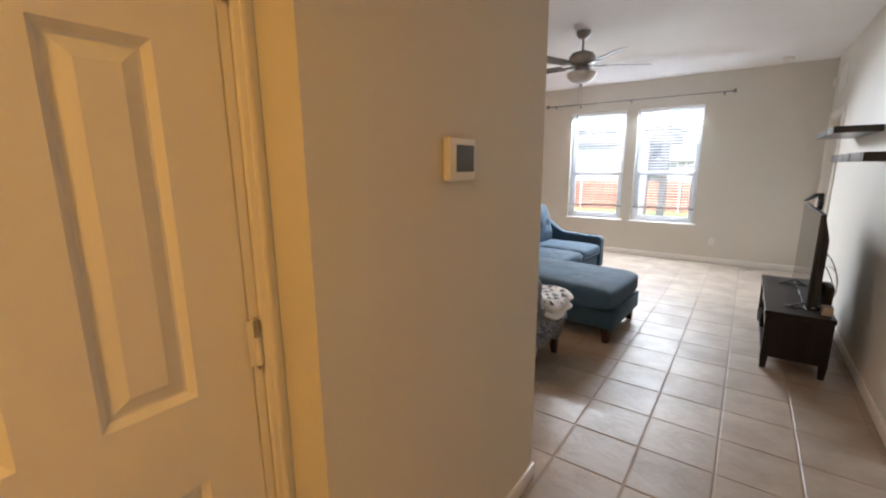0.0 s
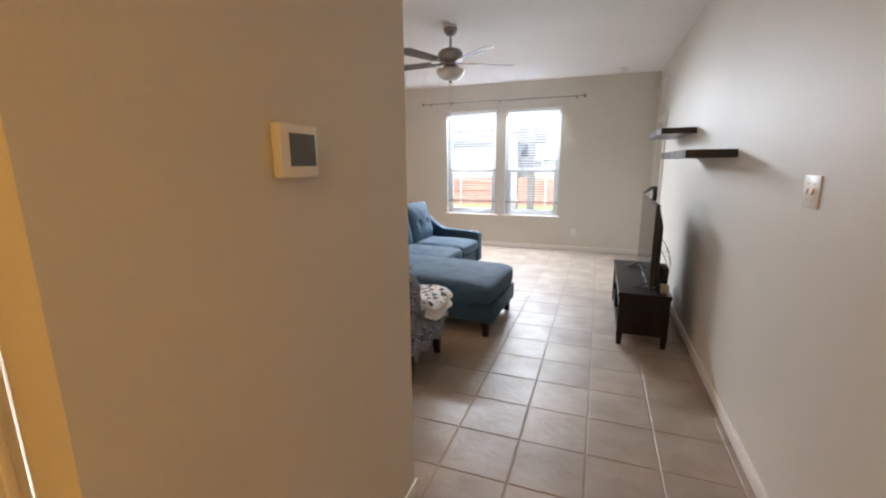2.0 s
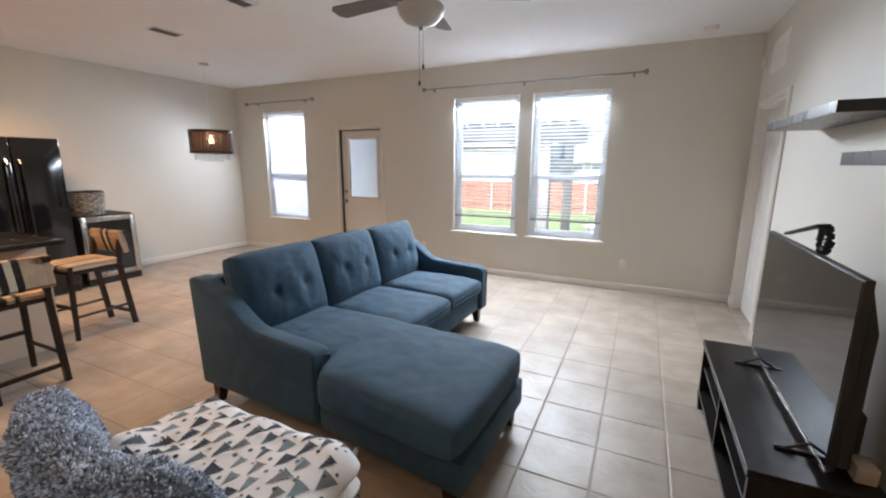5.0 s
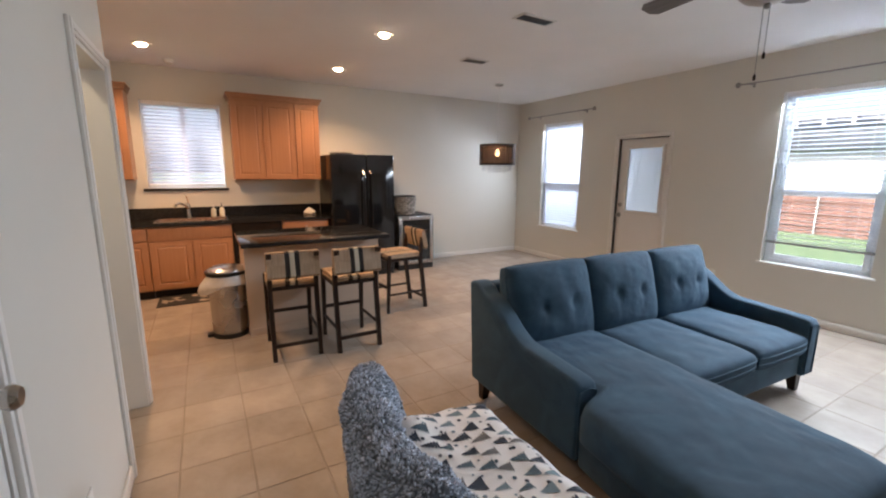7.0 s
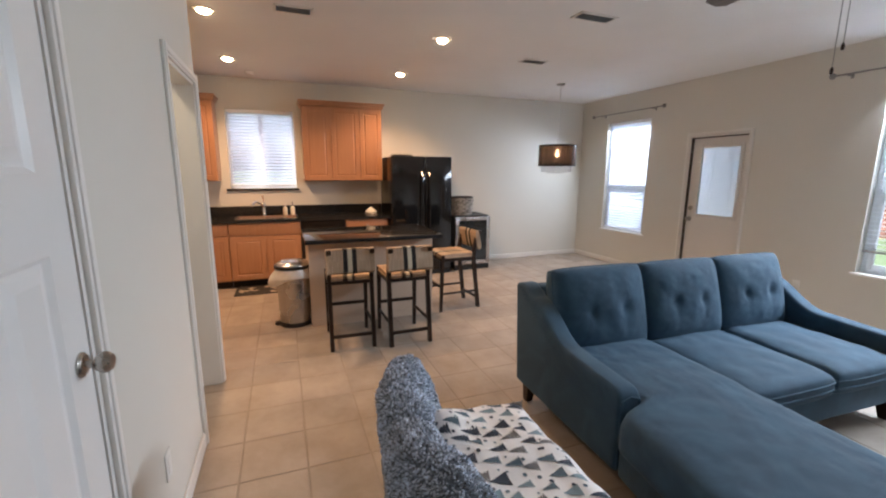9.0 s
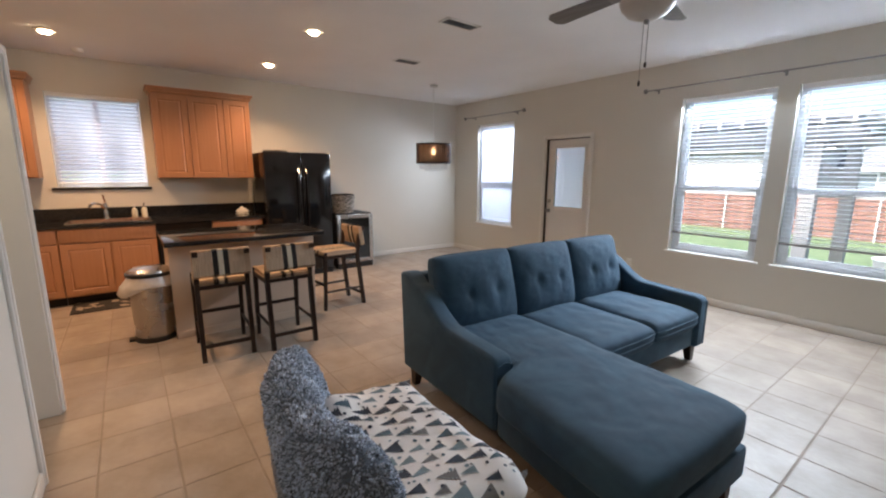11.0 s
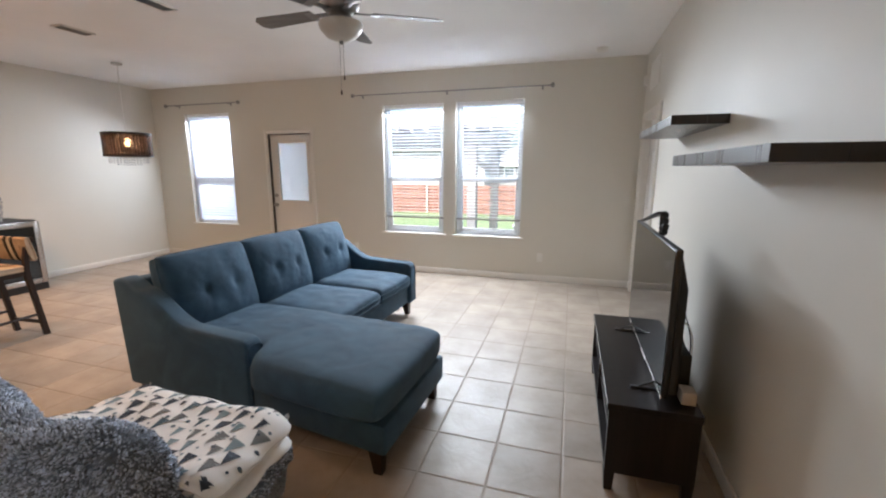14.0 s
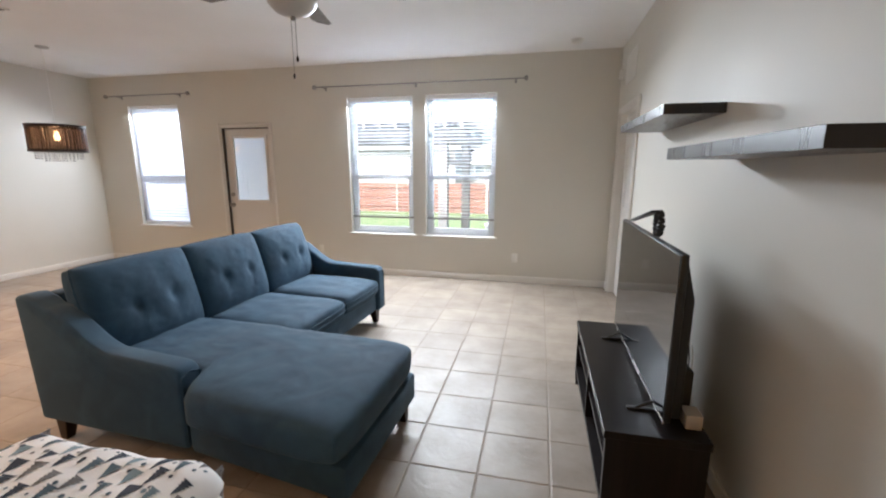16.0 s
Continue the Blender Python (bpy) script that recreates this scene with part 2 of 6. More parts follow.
def box(bm, x0, x1, y0, y1, z0, z1, bevel=0.0, seg=2):
    r = bmesh.ops.create_cube(bm, size=1.0)
    vs = r["verts"]
    for v in vs:
        v.co = (x0 + (v.co.x + 0.5) * (x1 - x0), y0 + (v.co.y + 0.5) * (y1 - y0), z0 + (v.co.z + 0.5) * (z1 - z0))
    if bevel:
        es = list({e for v in vs for e in v.link_edges})
        r2 = bmesh.ops.bevel(bm, geom=es, offset=bevel, segments=seg, profile=0.5, affect="EDGES")
        vs = list({v for f in r2["faces"] for v in f.verts} | {v for v in vs if v.is_valid})
    return vs


def boxed(*dims, bevel=0.0, seg=2):
    bm = bmesh.new()
    box(bm, *dims, bevel=bevel, seg=seg)
    return bm


def rod(bm, p, q, r, r2=None, n=12, caps=True):
    p, q = Vector(p), Vector(q)
    d = q - p
    res = bmesh.ops.create_cone(bm, cap_ends=caps, segments=n, radius1=r, radius2=r if r2 is None else r2, depth=d.length)
    m = Matrix.Translation((p + q) / 2) @ d.to_track_quat("Z", "Y").to_matrix().to_4x4()
    bmesh.ops.transform(bm, matrix=m, verts=res["verts"])
    return res["verts"]


def rodded(p, q, r, r2=None, n=12):
    bm = bmesh.new()
    rod(bm, p, q, r, r2, n)
    return bm


def lathe(profile, n=24, centre=(0, 0, 0)):
    """Turn a profile of (radius, height) round z."""
    bm = bmesh.new()
    rings = []
    for r, z in profile:
        rings.append([bm.verts.new((centre[0] + r * math.cos(2 * math.pi * k / n), centre[1] + r * math.sin(2 * math.pi * k / n), centre[2] + z)) for k in range(n)])
    for a, b in zip(rings, rings[1:]):
        for k in range(n):
            bm.faces.new((a[k], a[(k + 1) % n], b[(k + 1) % n], b[k]))
    for ring, flip in ((rings[0], True), (rings[-1], False)):
        f = bm.faces.new(ring)
        if flip:
            f.normal_flip()
    bmesh.ops.remove_doubles(bm, verts=bm.verts[:], dist=1e-5)
    bmesh.ops.recalc_face_normals(bm, faces=bm.faces[:])
    return bm


def tube(points, r, n=8):
    bm = bmesh.new()
    for p, q in zip(points, points[1:]):
        rod(bm, p, q, r, n=n)
    return bm


def tapered_leg(x, y, z0, z1, w0, w1, lean=(0, 0)):
    """A square leg, w0 wide at the foot and w1 at the top, its foot set out by lean."""
    bm = bmesh.new()
    a = [bm.verts.new((x + lean[0] + sx * w0 / 2, y + lean[1] + sy * w0 / 2, z0)) for sx, sy in ((-1, -1), (1, -1), (1, 1), (-1, 1))]
    b = [bm.verts.new((x + sx * w1 / 2, y + sy * w1 / 2, z1)) for sx, sy in ((-1, -1), (1, -1), (1, 1), (-1, 1))]
    for k in range(4):
        bm.faces.new((a[k], a[(k + 1) % 4], b[(k + 1) % 4], b[k]))
    bm.faces.new(a[::-1])
    bm.faces.new(b)
    bmesh.ops.bevel(bm, geom=bm.edges[:], offset=0.003, segments=1, affect="EDGES")
    return bm


def cushion(sx, sy, sz, puff, n=14, edge=3.0, tufts=(), sag=0.0, wrinkle=0.004, seed=0):
    """A soft box about the origin: rounded rim, crowned faces, button tufts given as (u, v, depth) on the +z face."""
    bm = bmesh.new()
    top, bot = {}, {}
    for i in range(n + 1):
        for j in range(n + 1):
            u, v = 2 * i / n - 1, 2 * j / n - 1
            u, v = math.sin(u * math.pi / 2 * 0.98) / math.sin(math.pi / 2 * 0.98), math.sin(v * math.pi / 2 * 0.98) / math.sin(math.pi / 2 * 0.98)
            k = max(0.0, 1 - abs(u) ** edge) * max(0.0, 1 - abs(v) ** edge)
            h = k ** 0.30
            z = sz / 2 * (0.25 + 0.75 * h) + puff * (1 - u * u) * (1 - v * v) - sag * k
            for tu, tv, td in tufts:
                d2 = ((u - tu) * sx / 2) ** 2 + ((v - tv) * sy / 2) ** 2
                z -= td * (math.exp(-d2 / 0.0012) + 0.55 * math.exp(-d2 / 0.008))
                du, dv = (u - tu) * sx / 2, (v - tv) * sy / 2
                for slant, reach in ((0.0, 0.27),):
                    if du > 0:
                        off = dv - slant * du + 0.006 * math.sin(du * 60 + seed)
                        z -= 0.32 * td * math.exp(-(off / 0.011) ** 2) * max(0.0, 1 - du / reach)
                if du < 0:
                    z -= 0.25 * td * math.exp(-(dv / 0.012) ** 2) * max(0.0, 1 + du / 0.08)
            z += wrinkle * k * (noise.noise(Vector((u * sx * 5 + seed, v * sy * 5, seed * 1.7))) + 0.5 * noise.noise(Vector((u * sx * 14, v * sy * 14 + seed, 3.1))))
            pinch = 1 - 0.035 * (abs(u * v)) ** 4
            top[i, j] = bm.verts.new((u * sx / 2 * pinch, v * sy / 2 * pinch, z))
            zb = -sz / 2 * (0.25 + 0.75 * h) - puff * 0.3 * (1 - u * u) * (1 - v * v)
            bot[i, j] = bm.verts.new((u * sx / 2 * pinch, v * sy / 2 * pinch, zb))
    for i in range(n):
        for j in range(n):
            bm.faces.new((top[i, j], top[i + 1, j], top[i + 1, j + 1], top[i, j + 1]))
            bm.faces.new((bot[i, j], bot[i, j + 1], bot[i + 1, j + 1], bot[i + 1, j]))
    for i in range(n):
        bm.faces.new((bot[i, 0], bot[i + 1, 0], top[i + 1, 0], top[i, 0]))
        bm.faces.new((bot[i + 1, n], bot[i, n], top[i, n], top[i + 1, n]))
        bm.faces.new((bot[0, i + 1], bot[0, i], top[0, i], top[0, i + 1]))
        bm.faces.new((bot[n, i], bot[n, i + 1], top[n, i + 1], top[n, i]))
    return bm


def moved(bm, m):
    bmesh.ops.transform(bm, matrix=m, verts=bm.verts[:])
    return bm


def extrude_profile(points, y0, y1, bevel=0.0, seg=3):
    """A profile of (x, z), going round, run from y0 to y1."""
    bm = bmesh.new()
    a = [bm.verts.new((x, y0, z)) for x, z in points]
    b = [bm.verts.new((x, y1, z)) for x, z in points]
    n = len(points)
    bm.faces.new(a)
    bm.faces.new(b[::-1])
    for k in range(n):
        bm.faces.new((a[k], b[k], b[(k + 1) % n], a[(k + 1) % n]))
    bmesh.ops.recalc_face_normals(bm, faces=bm.faces[:])
    if bevel:
        es = [e for e in bm.edges if len(e.link_faces) == 2 and e.calc_face_angle() > radians(40)]
        bmesh.ops.bevel(bm, geom=es, offset=bevel, segments=seg, profile=0.5, affect="EDGES")
    return bm


def wall_run(along, face, back, a0, a1, z0, z1, holes):
    """A wall along x or y, between its two faces, with openings (a0, a1, z0, z1) cut through."""
    bm = bmesh.new()
    cuts = sorted(holes)
    lo, hi = min(face, back), max(face, back)

    def piece(p, q, r, s):
        if q - p > 1e-4 and s - r > 1e-4:
            if along == "x":
                box(bm, p, q, lo, hi, r, s)
            else:
                box(bm, lo, hi, p, q, r, s)

    at = a0
    for h0, h1, hz0, hz1 in cuts:
        piece(at, h0, z0, z1)
        piece(h0, h1, z0, hz0)
        piece(h0, h1, hz1, z1)
        at = h1
    piece(at, a1, z0, z1)
    return bm


# ---- the shell ----
DOOR_N = (-4.435, -3.655, -0.05, 2.015)
OPEN_E = (6.56, 7.46, -0.05, 2.04)
OPEN_S = (-3.41, -2.69, -0.05, 2.085)
DOOR_S = (-1.51, -0.745, -0.05, 2.04)
DOOR_H = (0.018, 0.70, -0.05, 2.06)
CLOSET = -0.714
NORTH_B = NORTH + 0.16
structure("wall_north", wall_run("x", NORTH, NORTH_B, WEST - 0.15, EAST + 0.13, -0.05, CEIL, [(x0, x1, WIN_Z0, WIN_Z1) for x0, x1 in WINDOWS] + [DOOR_N]), M_WALL, "cream painted drywall with windows and back door", "wall")
structure("wall_west", wall_run("y", WEST, WEST - 0.15, -1.2, NORTH, -0.05, CEIL, [KW]), M_WALL, "cream painted drywall behind the kitchen", "wall")
structure("wall_east", wall_run("y", EAST, EAST + 0.13, -2.2, NORTH, -0.05, CEIL, [OPEN_E]), M_WALL, "cream painted drywall behind the television", "wall")
structure("wall_south", wall_run("x", SOUTH, SOUTH - 0.13, -3.475, HALL - 0.13, -0.05, CEIL, [OPEN_S, DOOR_S]), M_WALL, "cream painted drywall with closet door", "wall")
structure("wall_hall", wall_run("y", HALL, HALL - 0.13, 0.75, SOUTH, -0.05, CEIL, []), M_WALL, "cream painted drywall carrying the thermostat", "wall")
structure("wall_closet", wall_run("y", CLOSET, CLOSET - 0.115, -2.2, 0.75, -0.05, CEIL, [DOOR_H]), M_WALL, "cream painted hallway drywall", "wall")
structure("wall_hall_end", wall_run("x", -2.2, -2.33, CLOSET - 0.115, EAST + 0.13, -0.05, CEIL, []), M_WALL, "cream painted end wall of the hallway", "wall")
structure("wall_kitchen_south", wall_run("x", -1.2, -1.33, WEST - 0.15, -3.42, -0.05, CEIL, []), M_WALL, "cream painted kitchen drywall", "wall")
structure("wall_kitchen_east", wall_run("y", -3.42, -3.475, -1.2, SOUTH - 0.13, -0.05, CEIL, []), M_WALL, "cream painted kitchen drywall", "wall")
structure("wall_pantry", wall_run("x", 0.9, 0.8, -3.42, CLOSET - 0.115, -0.05, CEIL, []), M_WALL, "cream painted drywall behind the opening", "wall")
structure("wall_side_room", boxed(EAST + 0.9, EAST + 1.0, 6.0, 8.0, -0.05, CEIL), M_WALL, "cream painted drywall beyond the side doorway", "wall")
structure("ceiling", boxed(WEST - 0.15, EAST + 1.0, -2.33, NORTH_B, CEIL, CEIL + 0.15), M_CEIL, "white textured drywall ceiling", "ceiling")
structure("floor", boxed(WEST - 0.15, EAST + 1.0, -2.33, NORTH_B, -0.12, -0.0024), M_GROUT, "beige square ceramic tiles with dark grout", "floor")


def skirting(name, pts):
    """A low white board along straight runs (x0, y0, x1, y1, nx, ny)."""
    bm = bmesh.new()
    for x0, y0, x1, y1, nx, ny in pts:
        t, h = 0.014, 0.083
        box(bm, min(x0, x1, x0 + nx * t), max(x0, x1, x0 + nx * t), min(y0, y1, y0 + ny * t), max(y0, y1, y0 + ny * t), 0.0, h, bevel=0.005, seg=2)
    return structure(name, bm, M_TRIM, "low white painted baseboard", "baseboard", 30)


skirting("baseboard", [
    (WEST, NORTH, DOOR_N[0] - 0.05, NORTH, 0, -1), (DOOR_N[1] + 0.05, NORTH, EAST, NORTH, 0, -1),
    (EAST, -2.2, EAST, OPEN_E[0] - 0.06, -1, 0), (EAST, OPEN_E[1] + 0.06, EAST, NORTH - 0.014, -1, 0),
    (WEST, 5.5, WEST, NORTH - 0.014, 1, 0),
    (HALL, 0.75, HALL, SOUTH + 0.014, 1, 0), (HALL, SOUTH, DOOR_S[1] + 0.06, SOUTH, 0, 1),
    (DOOR_S[0] - 0.06, SOUTH, OPEN_S[1] + 0.06, SOUTH, 0, 1)])


def casing(name, along, face, out, hole, width=0.057, thick=0.016):
    """Moulded trim round a doorway on one face."""
    bm = bmesh.new()
    a0, a1, _, z1 = hole
    for p, q, r, s in ((a0 - width, a0 - 0.004, 0, z1 + width), (a1 + 0.004, a1 + width, 0, z1 + width), (a0 - 0.004, a1 + 0.004, z1 + 0.004, z1 + width)):
        for k, (inset, extra) in enumerate(((0.0, 0.0), (0.014, 0.006))):
            t = thick + extra
            lo, hi = sorted((face, face + out * t))
            pp, qq, rr, ss = p + inset * (q - p < 0.2), q - inset * (q - p < 0.2), r + inset * (q - p > 0.2), s - inset * (q - p > 0.2)
            if along == "x":
                box(bm, pp, qq, lo, hi, rr, ss, bevel=0.004)
            else:
                box(bm, lo, hi, pp, qq, rr, ss, bevel=0.004)
    return structure(name, bm, M_TRIM, "white painted moulded door casing", "trim", 30)


def jamb(name, along, lo, hi, hole, t=0.016):
    bm = bmesh.new()
    a0, a1, z0, z1 = hole
    for p, q, r, s in ((a0 - 0.003, a0 + t, 0, z1), (a1 - t, a1 + 0.003, 0, z1), (a0 + t, a1 - t, z1 - t, z1 + 0.003)):
        if along == "x":
            box(bm, p, q, lo, hi, r, s)
        else:
            box(bm, lo, hi, p, q, r, s)
    return structure(name, bm, M_TRIM, "white painted door jamb", "trim")


casing("trim_pantry", "x", SOUTH, 1, OPEN_S)
jamb("trim_pantry_jamb", "x", SOUTH - 0.133, SOUTH + 0.002, OPEN_S)
casing("trim_closet", "x", SOUTH, 1, DOOR_S)
jamb("trim_closet_jamb", "x", SOUTH - 0.133, SOUTH + 0.002, DOOR_S)
casing("trim_hall", "y", CLOSET, 1, DOOR_H, width=0.047)
jamb("trim_hall_jamb", "y", CLOSET - 0.118, CLOSET + 0.002, DOOR_H)
casing("trim_side_room", "y", EAST, -1, OPEN_E)
jamb("trim_side_room_jamb", "y", EAST - 0.002, EAST + 0.133, OPEN_E)


def panel_leaf(w, h, t, panels, sink=0.008, bevel=0.022):
    """A moulded door leaf standing on z = 0, its face at y = 0 looking along -y: sunken rims round raised fields."""
    bm = bmesh.new()
    xs = sorted({0, w} | {p[0] for p in panels} | {p[1] for p in panels})
    zs = sorted({0, h} | {p[2] for p in panels} | {p[3] for p in panels})
    grid = {(i, k): bm.verts.new((x, 0, z)) for i, x in enumerate(xs) for k, z in enumerate(zs)}
    for i in range(len(xs) - 1):
        for k in range(len(zs) - 1):
            mx, mz = (xs[i] + xs[i + 1]) / 2, (zs[k] + zs[k + 1]) / 2
            if not any(p[0] < mx < p[1] and p[2] < mz < p[3] for p in panels):
                bm.faces.new((grid[i, k], grid[i + 1, k], grid[i + 1, k + 1], grid[i, k + 1]))
    for x0, x1, z0, z1 in panels:
        rings = []
        for ins, y in ((0, 0), (bevel * 0.7, sink), (bevel, sink), (bevel * 2.6, -0.001 + sink * 0.25)):
            rings.append([bm.verts.new((x, y, z)) for x, z in ((x0 + ins, z0 + ins), (x1 - ins, z0 + ins), (x1 - ins, z1 - ins), (x0 + ins, z1 - ins))])
        for a, b in zip(rings, rings[1:]):
            for k in range(4):
                bm.faces.new((a[k], a[(k + 1) % 4], b[(k + 1) % 4], b[k]))
        bm.faces.new(rings[-1])
    bmesh.ops.remove_doubles(bm, verts=bm.verts[:], dist=1e-5)
    c = [bm.verts.new(p) for p in ((0, 0, 0), (w, 0, 0), (w, t, 0), (0, t, 0), (0, 0, h), (w, 0, h), (w, t, h), (0, t, h))]
    for f in ((0, 3, 2, 1), (4, 5, 6, 7), (1, 2, 6, 5), (2, 3, 7, 6), (3, 0, 4, 7)):
        bm.faces.new([c[k] for k in f])
    bmesh.ops.remove_doubles(bm, verts=bm.verts[:], dist=1e-5)
    return bm


def six_panels(w, h, s=0.115, m=0.10, rows=None):
    cols = ((s, (w - m) / 2), ((w + m) / 2, w - s))
    rows = rows or ((0.21, 0.825), (1.005, 1.68), (1.79, h - 0.11))
    return [(a, b, c, d) for a, b in cols for c, d in rows]


def knob_set(parent, m):
    rose = part("rose", moved(lathe([(0.0, 0), (0.032, 0.0), (0.032, 0.004), (0.026, 0.010), (0.0, 0.011)]), m), M_NICKEL, parent, "brushed nickel rose", 40)
    part("knob", moved(lathe([(0.0, 0.008), (0.011, 0.008), (0.011, 0.026), (0.02, 0.034), (0.0275, 0.046), (0.0275, 0.056), (0.02, 0.067), (0.0, 0.071)]), m), M_NICKEL, parent, "brushed nickel round knob", 40)
    return rose


def hinge(parent, m):
    """A butt hinge: the knuckles painted over with the door, the top one and the pin's tip worn bare."""
    bm = bmesh.new()
    rod(bm, (0, 0, -0.052), (0, 0, 0.012), 0.0068, n=12)
    box(bm, -0.020, 0.016, 0.002, 0.005, -0.052, 0.052, bevel=0.001)
    hg = part("hinge", moved(bm, m), M_TRIM, parent, "painted over steel hinge", 30)
    bm = bmesh.new()
    rod(bm, (0, 0, 0.0135), (0, 0, 0.050), 0.0068, n=12)
    rod(bm, (0, 0, 0.050), (0, 0, 0.058), 0.0055, 0.003, n=10)
    box(bm, -0.001, 0.020, 0.0015, 0.0055, 0.020, 0.051)
    part("knuckle", moved(bm, m), M_NICKEL, hg, "bare worn steel knuckle", 30)
    part("pin_tip", moved(rodded((0, 0, -0.063), (0, 0, -0.0525), 0.003, 0.0065, n=10), m), M_NICKEL, hg, "bare steel pin tip", 30)


# hallway closet door, closed
w = DOOR_H[1] - DOOR_H[0] - 0.038
d = thing("door_1", pose(CLOSET - 0.002, DOOR_H[0] + 0.019, 0.008, 0, 0, 90), "closed white six panel door in the hallway", "door")
d["kind"] = "structure"
part("leaf", panel_leaf(w, 2.03, 0.035, six_panels(w, 2.03, 0.114, 0.105, ((0.21, 0.834), (1.024, 1.688), (1.80, 1.92))), sink=0.016, bevel=0.018), M_DOOR, d)
for z in (0.22, 1.096, 1.84):
    hinge(d, pose(w + 0.012, -0.012, z))
# closet door of the living room, closed
w = DOOR_S[1] - DOOR_S[0] - 0.038
d = thing("door_2", pose(DOOR_S[1] - 0.019, SOUTH - 0.003, 0.008, 0, 0, 180), "closed white moulded panel closet door with nickel knob", "door")
d["kind"] = "structure"
part("leaf", panel_leaf(w, 2.01, 0.035, six_panels(w, 2.01, rows=((0.21, 1.33), (1.515, 1.90))), sink=0.011, bevel=0.02), M_DOOR, d)
knob_set(d, pose(w - 0.055, 0, 1.035, 90, 0, 0))
# side room door, closed in its frame
w = OPEN_E[1] - OPEN_E[0] - 0.038
d = thing("door_3", pose(EAST + 0.07, OPEN_E[1] - 0.019, 0.008, 0, 0, -90), "closed white six panel door beside the television wall", "door")
d["kind"] = "structure"
part("leaf", panel_leaf(w, 2.01, 0.035, six_panels(w, 2.01)), M_DOOR, d)


# ---- windows ----
def slat_blind(name, x0, x1, y, z_top, z_bottom, tilt, pitch=0.043, width=0.046, label="", cords=(0.18, 0.82), slat=None, rail=None):
    """A horizontal slat blind along x, room side towards -y."""
    t = thing(name, pose((x0 + x1) / 2, y, z_bottom), label, "blind", "window blinds")
    h, z, half = z_top - z_bottom, 0.0, (x1 - x0) / 2
    part("headrail", boxed(-half, half, -0.025, 0.025, h - 0.045, h, bevel=0.003), M_VINYL, t)
    part("bottom_rail", boxed(-half, half, -0.025, 0.025, 0.0, 0.022, bevel=0.004), rail or M_VINYL, t)
    me = None
    k = 0
    z = 0.018 + pitch * 0.6
    while z < h - 0.05:
        if me is None:
            bm = bmesh.new()
            c, s = math.cos(radians(tilt)), math.sin(radians(tilt))
            pts = [(-width / 2, -0.002), (-width / 6, 0.002), (width / 6, 0.002), (width / 2, -0.002)]
            up, dn = [], []
            for u, v in pts:
                up.append([bm.verts.new((sx * (half - 0.004), u * c, u * s + v + 0.0012)) for sx in (-1, 1)])
                dn.append([bm.verts.new((sx * (half - 0.004), u * c, u * s + v - 0.0012)) for sx in (-1, 1)])
            for i in range(3):
                bm.faces.new((up[i][0], up[i][1], up[i + 1][1], up[i + 1][0]))
                bm.faces.new((dn[i][1], dn[i][0], dn[i + 1][0], dn[i + 1][1]))
            for a, b in ((0, 0), (3, 3)):
                bm.faces.new((up[a][0], up[a][1], dn[b][1], dn[b][0]))
            bmesh.ops.recalc_face_normals(bm, faces=bm.faces[:])
            ob = part("slat", bm, slat or M_SLAT, t)
            me = ob.data
        else:
            ob = new("slat", me)
            ob.parent = t
        ob.location = (0, 0, z)
        z += pitch
        k += 1
    for c in cords:
        x = -half + 2 * half * c
        part("cord", rodded((x, -0.0, 0.0), (x, -0.0, h - 0.04), 0.0015, n=5), M_PLATE, t)
    return t


def hung_window(name, m, w, h, meeting, label):
    """A single hung vinyl window in an opening w by h, outer side towards +y of m; m stands at the opening's lower left on the wall's face."""
    t = thing(name, m, label, "window")
    t["kind"] = "structure"
    y0, y1, f = 0.085, 0.145, 0.042
    fr = bmesh.new()
    for d in ((0, f, y0, y1, 0, h), (w - f, w, y0, y1, 0, h), (f, w - f, y0, y1, 0, f), (f, w - f, y0, y1, h - f, h)):
        box(fr, *d, bevel=0.004)
    part("window_frame", fr, M_FRAME, t, smooth=30)
    zm = meeting
    up = bmesh.new()
    for d in ((f, f + 0.03, y0 + 0.02, y1 - 0.005, zm, h - f), (w - f - 0.03, w - f, y0 + 0.02, y1 - 0.005, zm, h - f), (f, w - f, y0 + 0.02, y1 - 0.005, zm - 0.02, zm + 0.025)):
        box(up, *d, bevel=0.003)
    part("upper_sash", up, M_FRAME, t, smooth=30)
    lo = bmesh.new()
    for d in ((f, f + 0.045, y0 - 0.012, y0 + 0.018, f, zm), (w - f - 0.045, w - f, y0 - 0.012, y0 + 0.018, f, zm), (f + 0.045, w - f - 0.045, y0 - 0.012, y0 + 0.018, zm - 0.03, zm + 0.018), (f + 0.045, w - f - 0.045, y0 - 0.012, y0 + 0.018, f, f + 0.05)):
        box(lo, *d, bevel=0.003)
    part("lower_sash", lo, M_FRAME, t, smooth=30)
    for a, b, y in ((zm + 0.02, h - f, y0 + 0.04), (f + 0.045, zm - 0.025, y0 + 0.003)):
        p = part("pane", boxed(f + 0.025, w - f - 0.025, y - 0.002, y + 0.002, a, b), M_PANE, t)
        p.visible_shadow = False
    return t


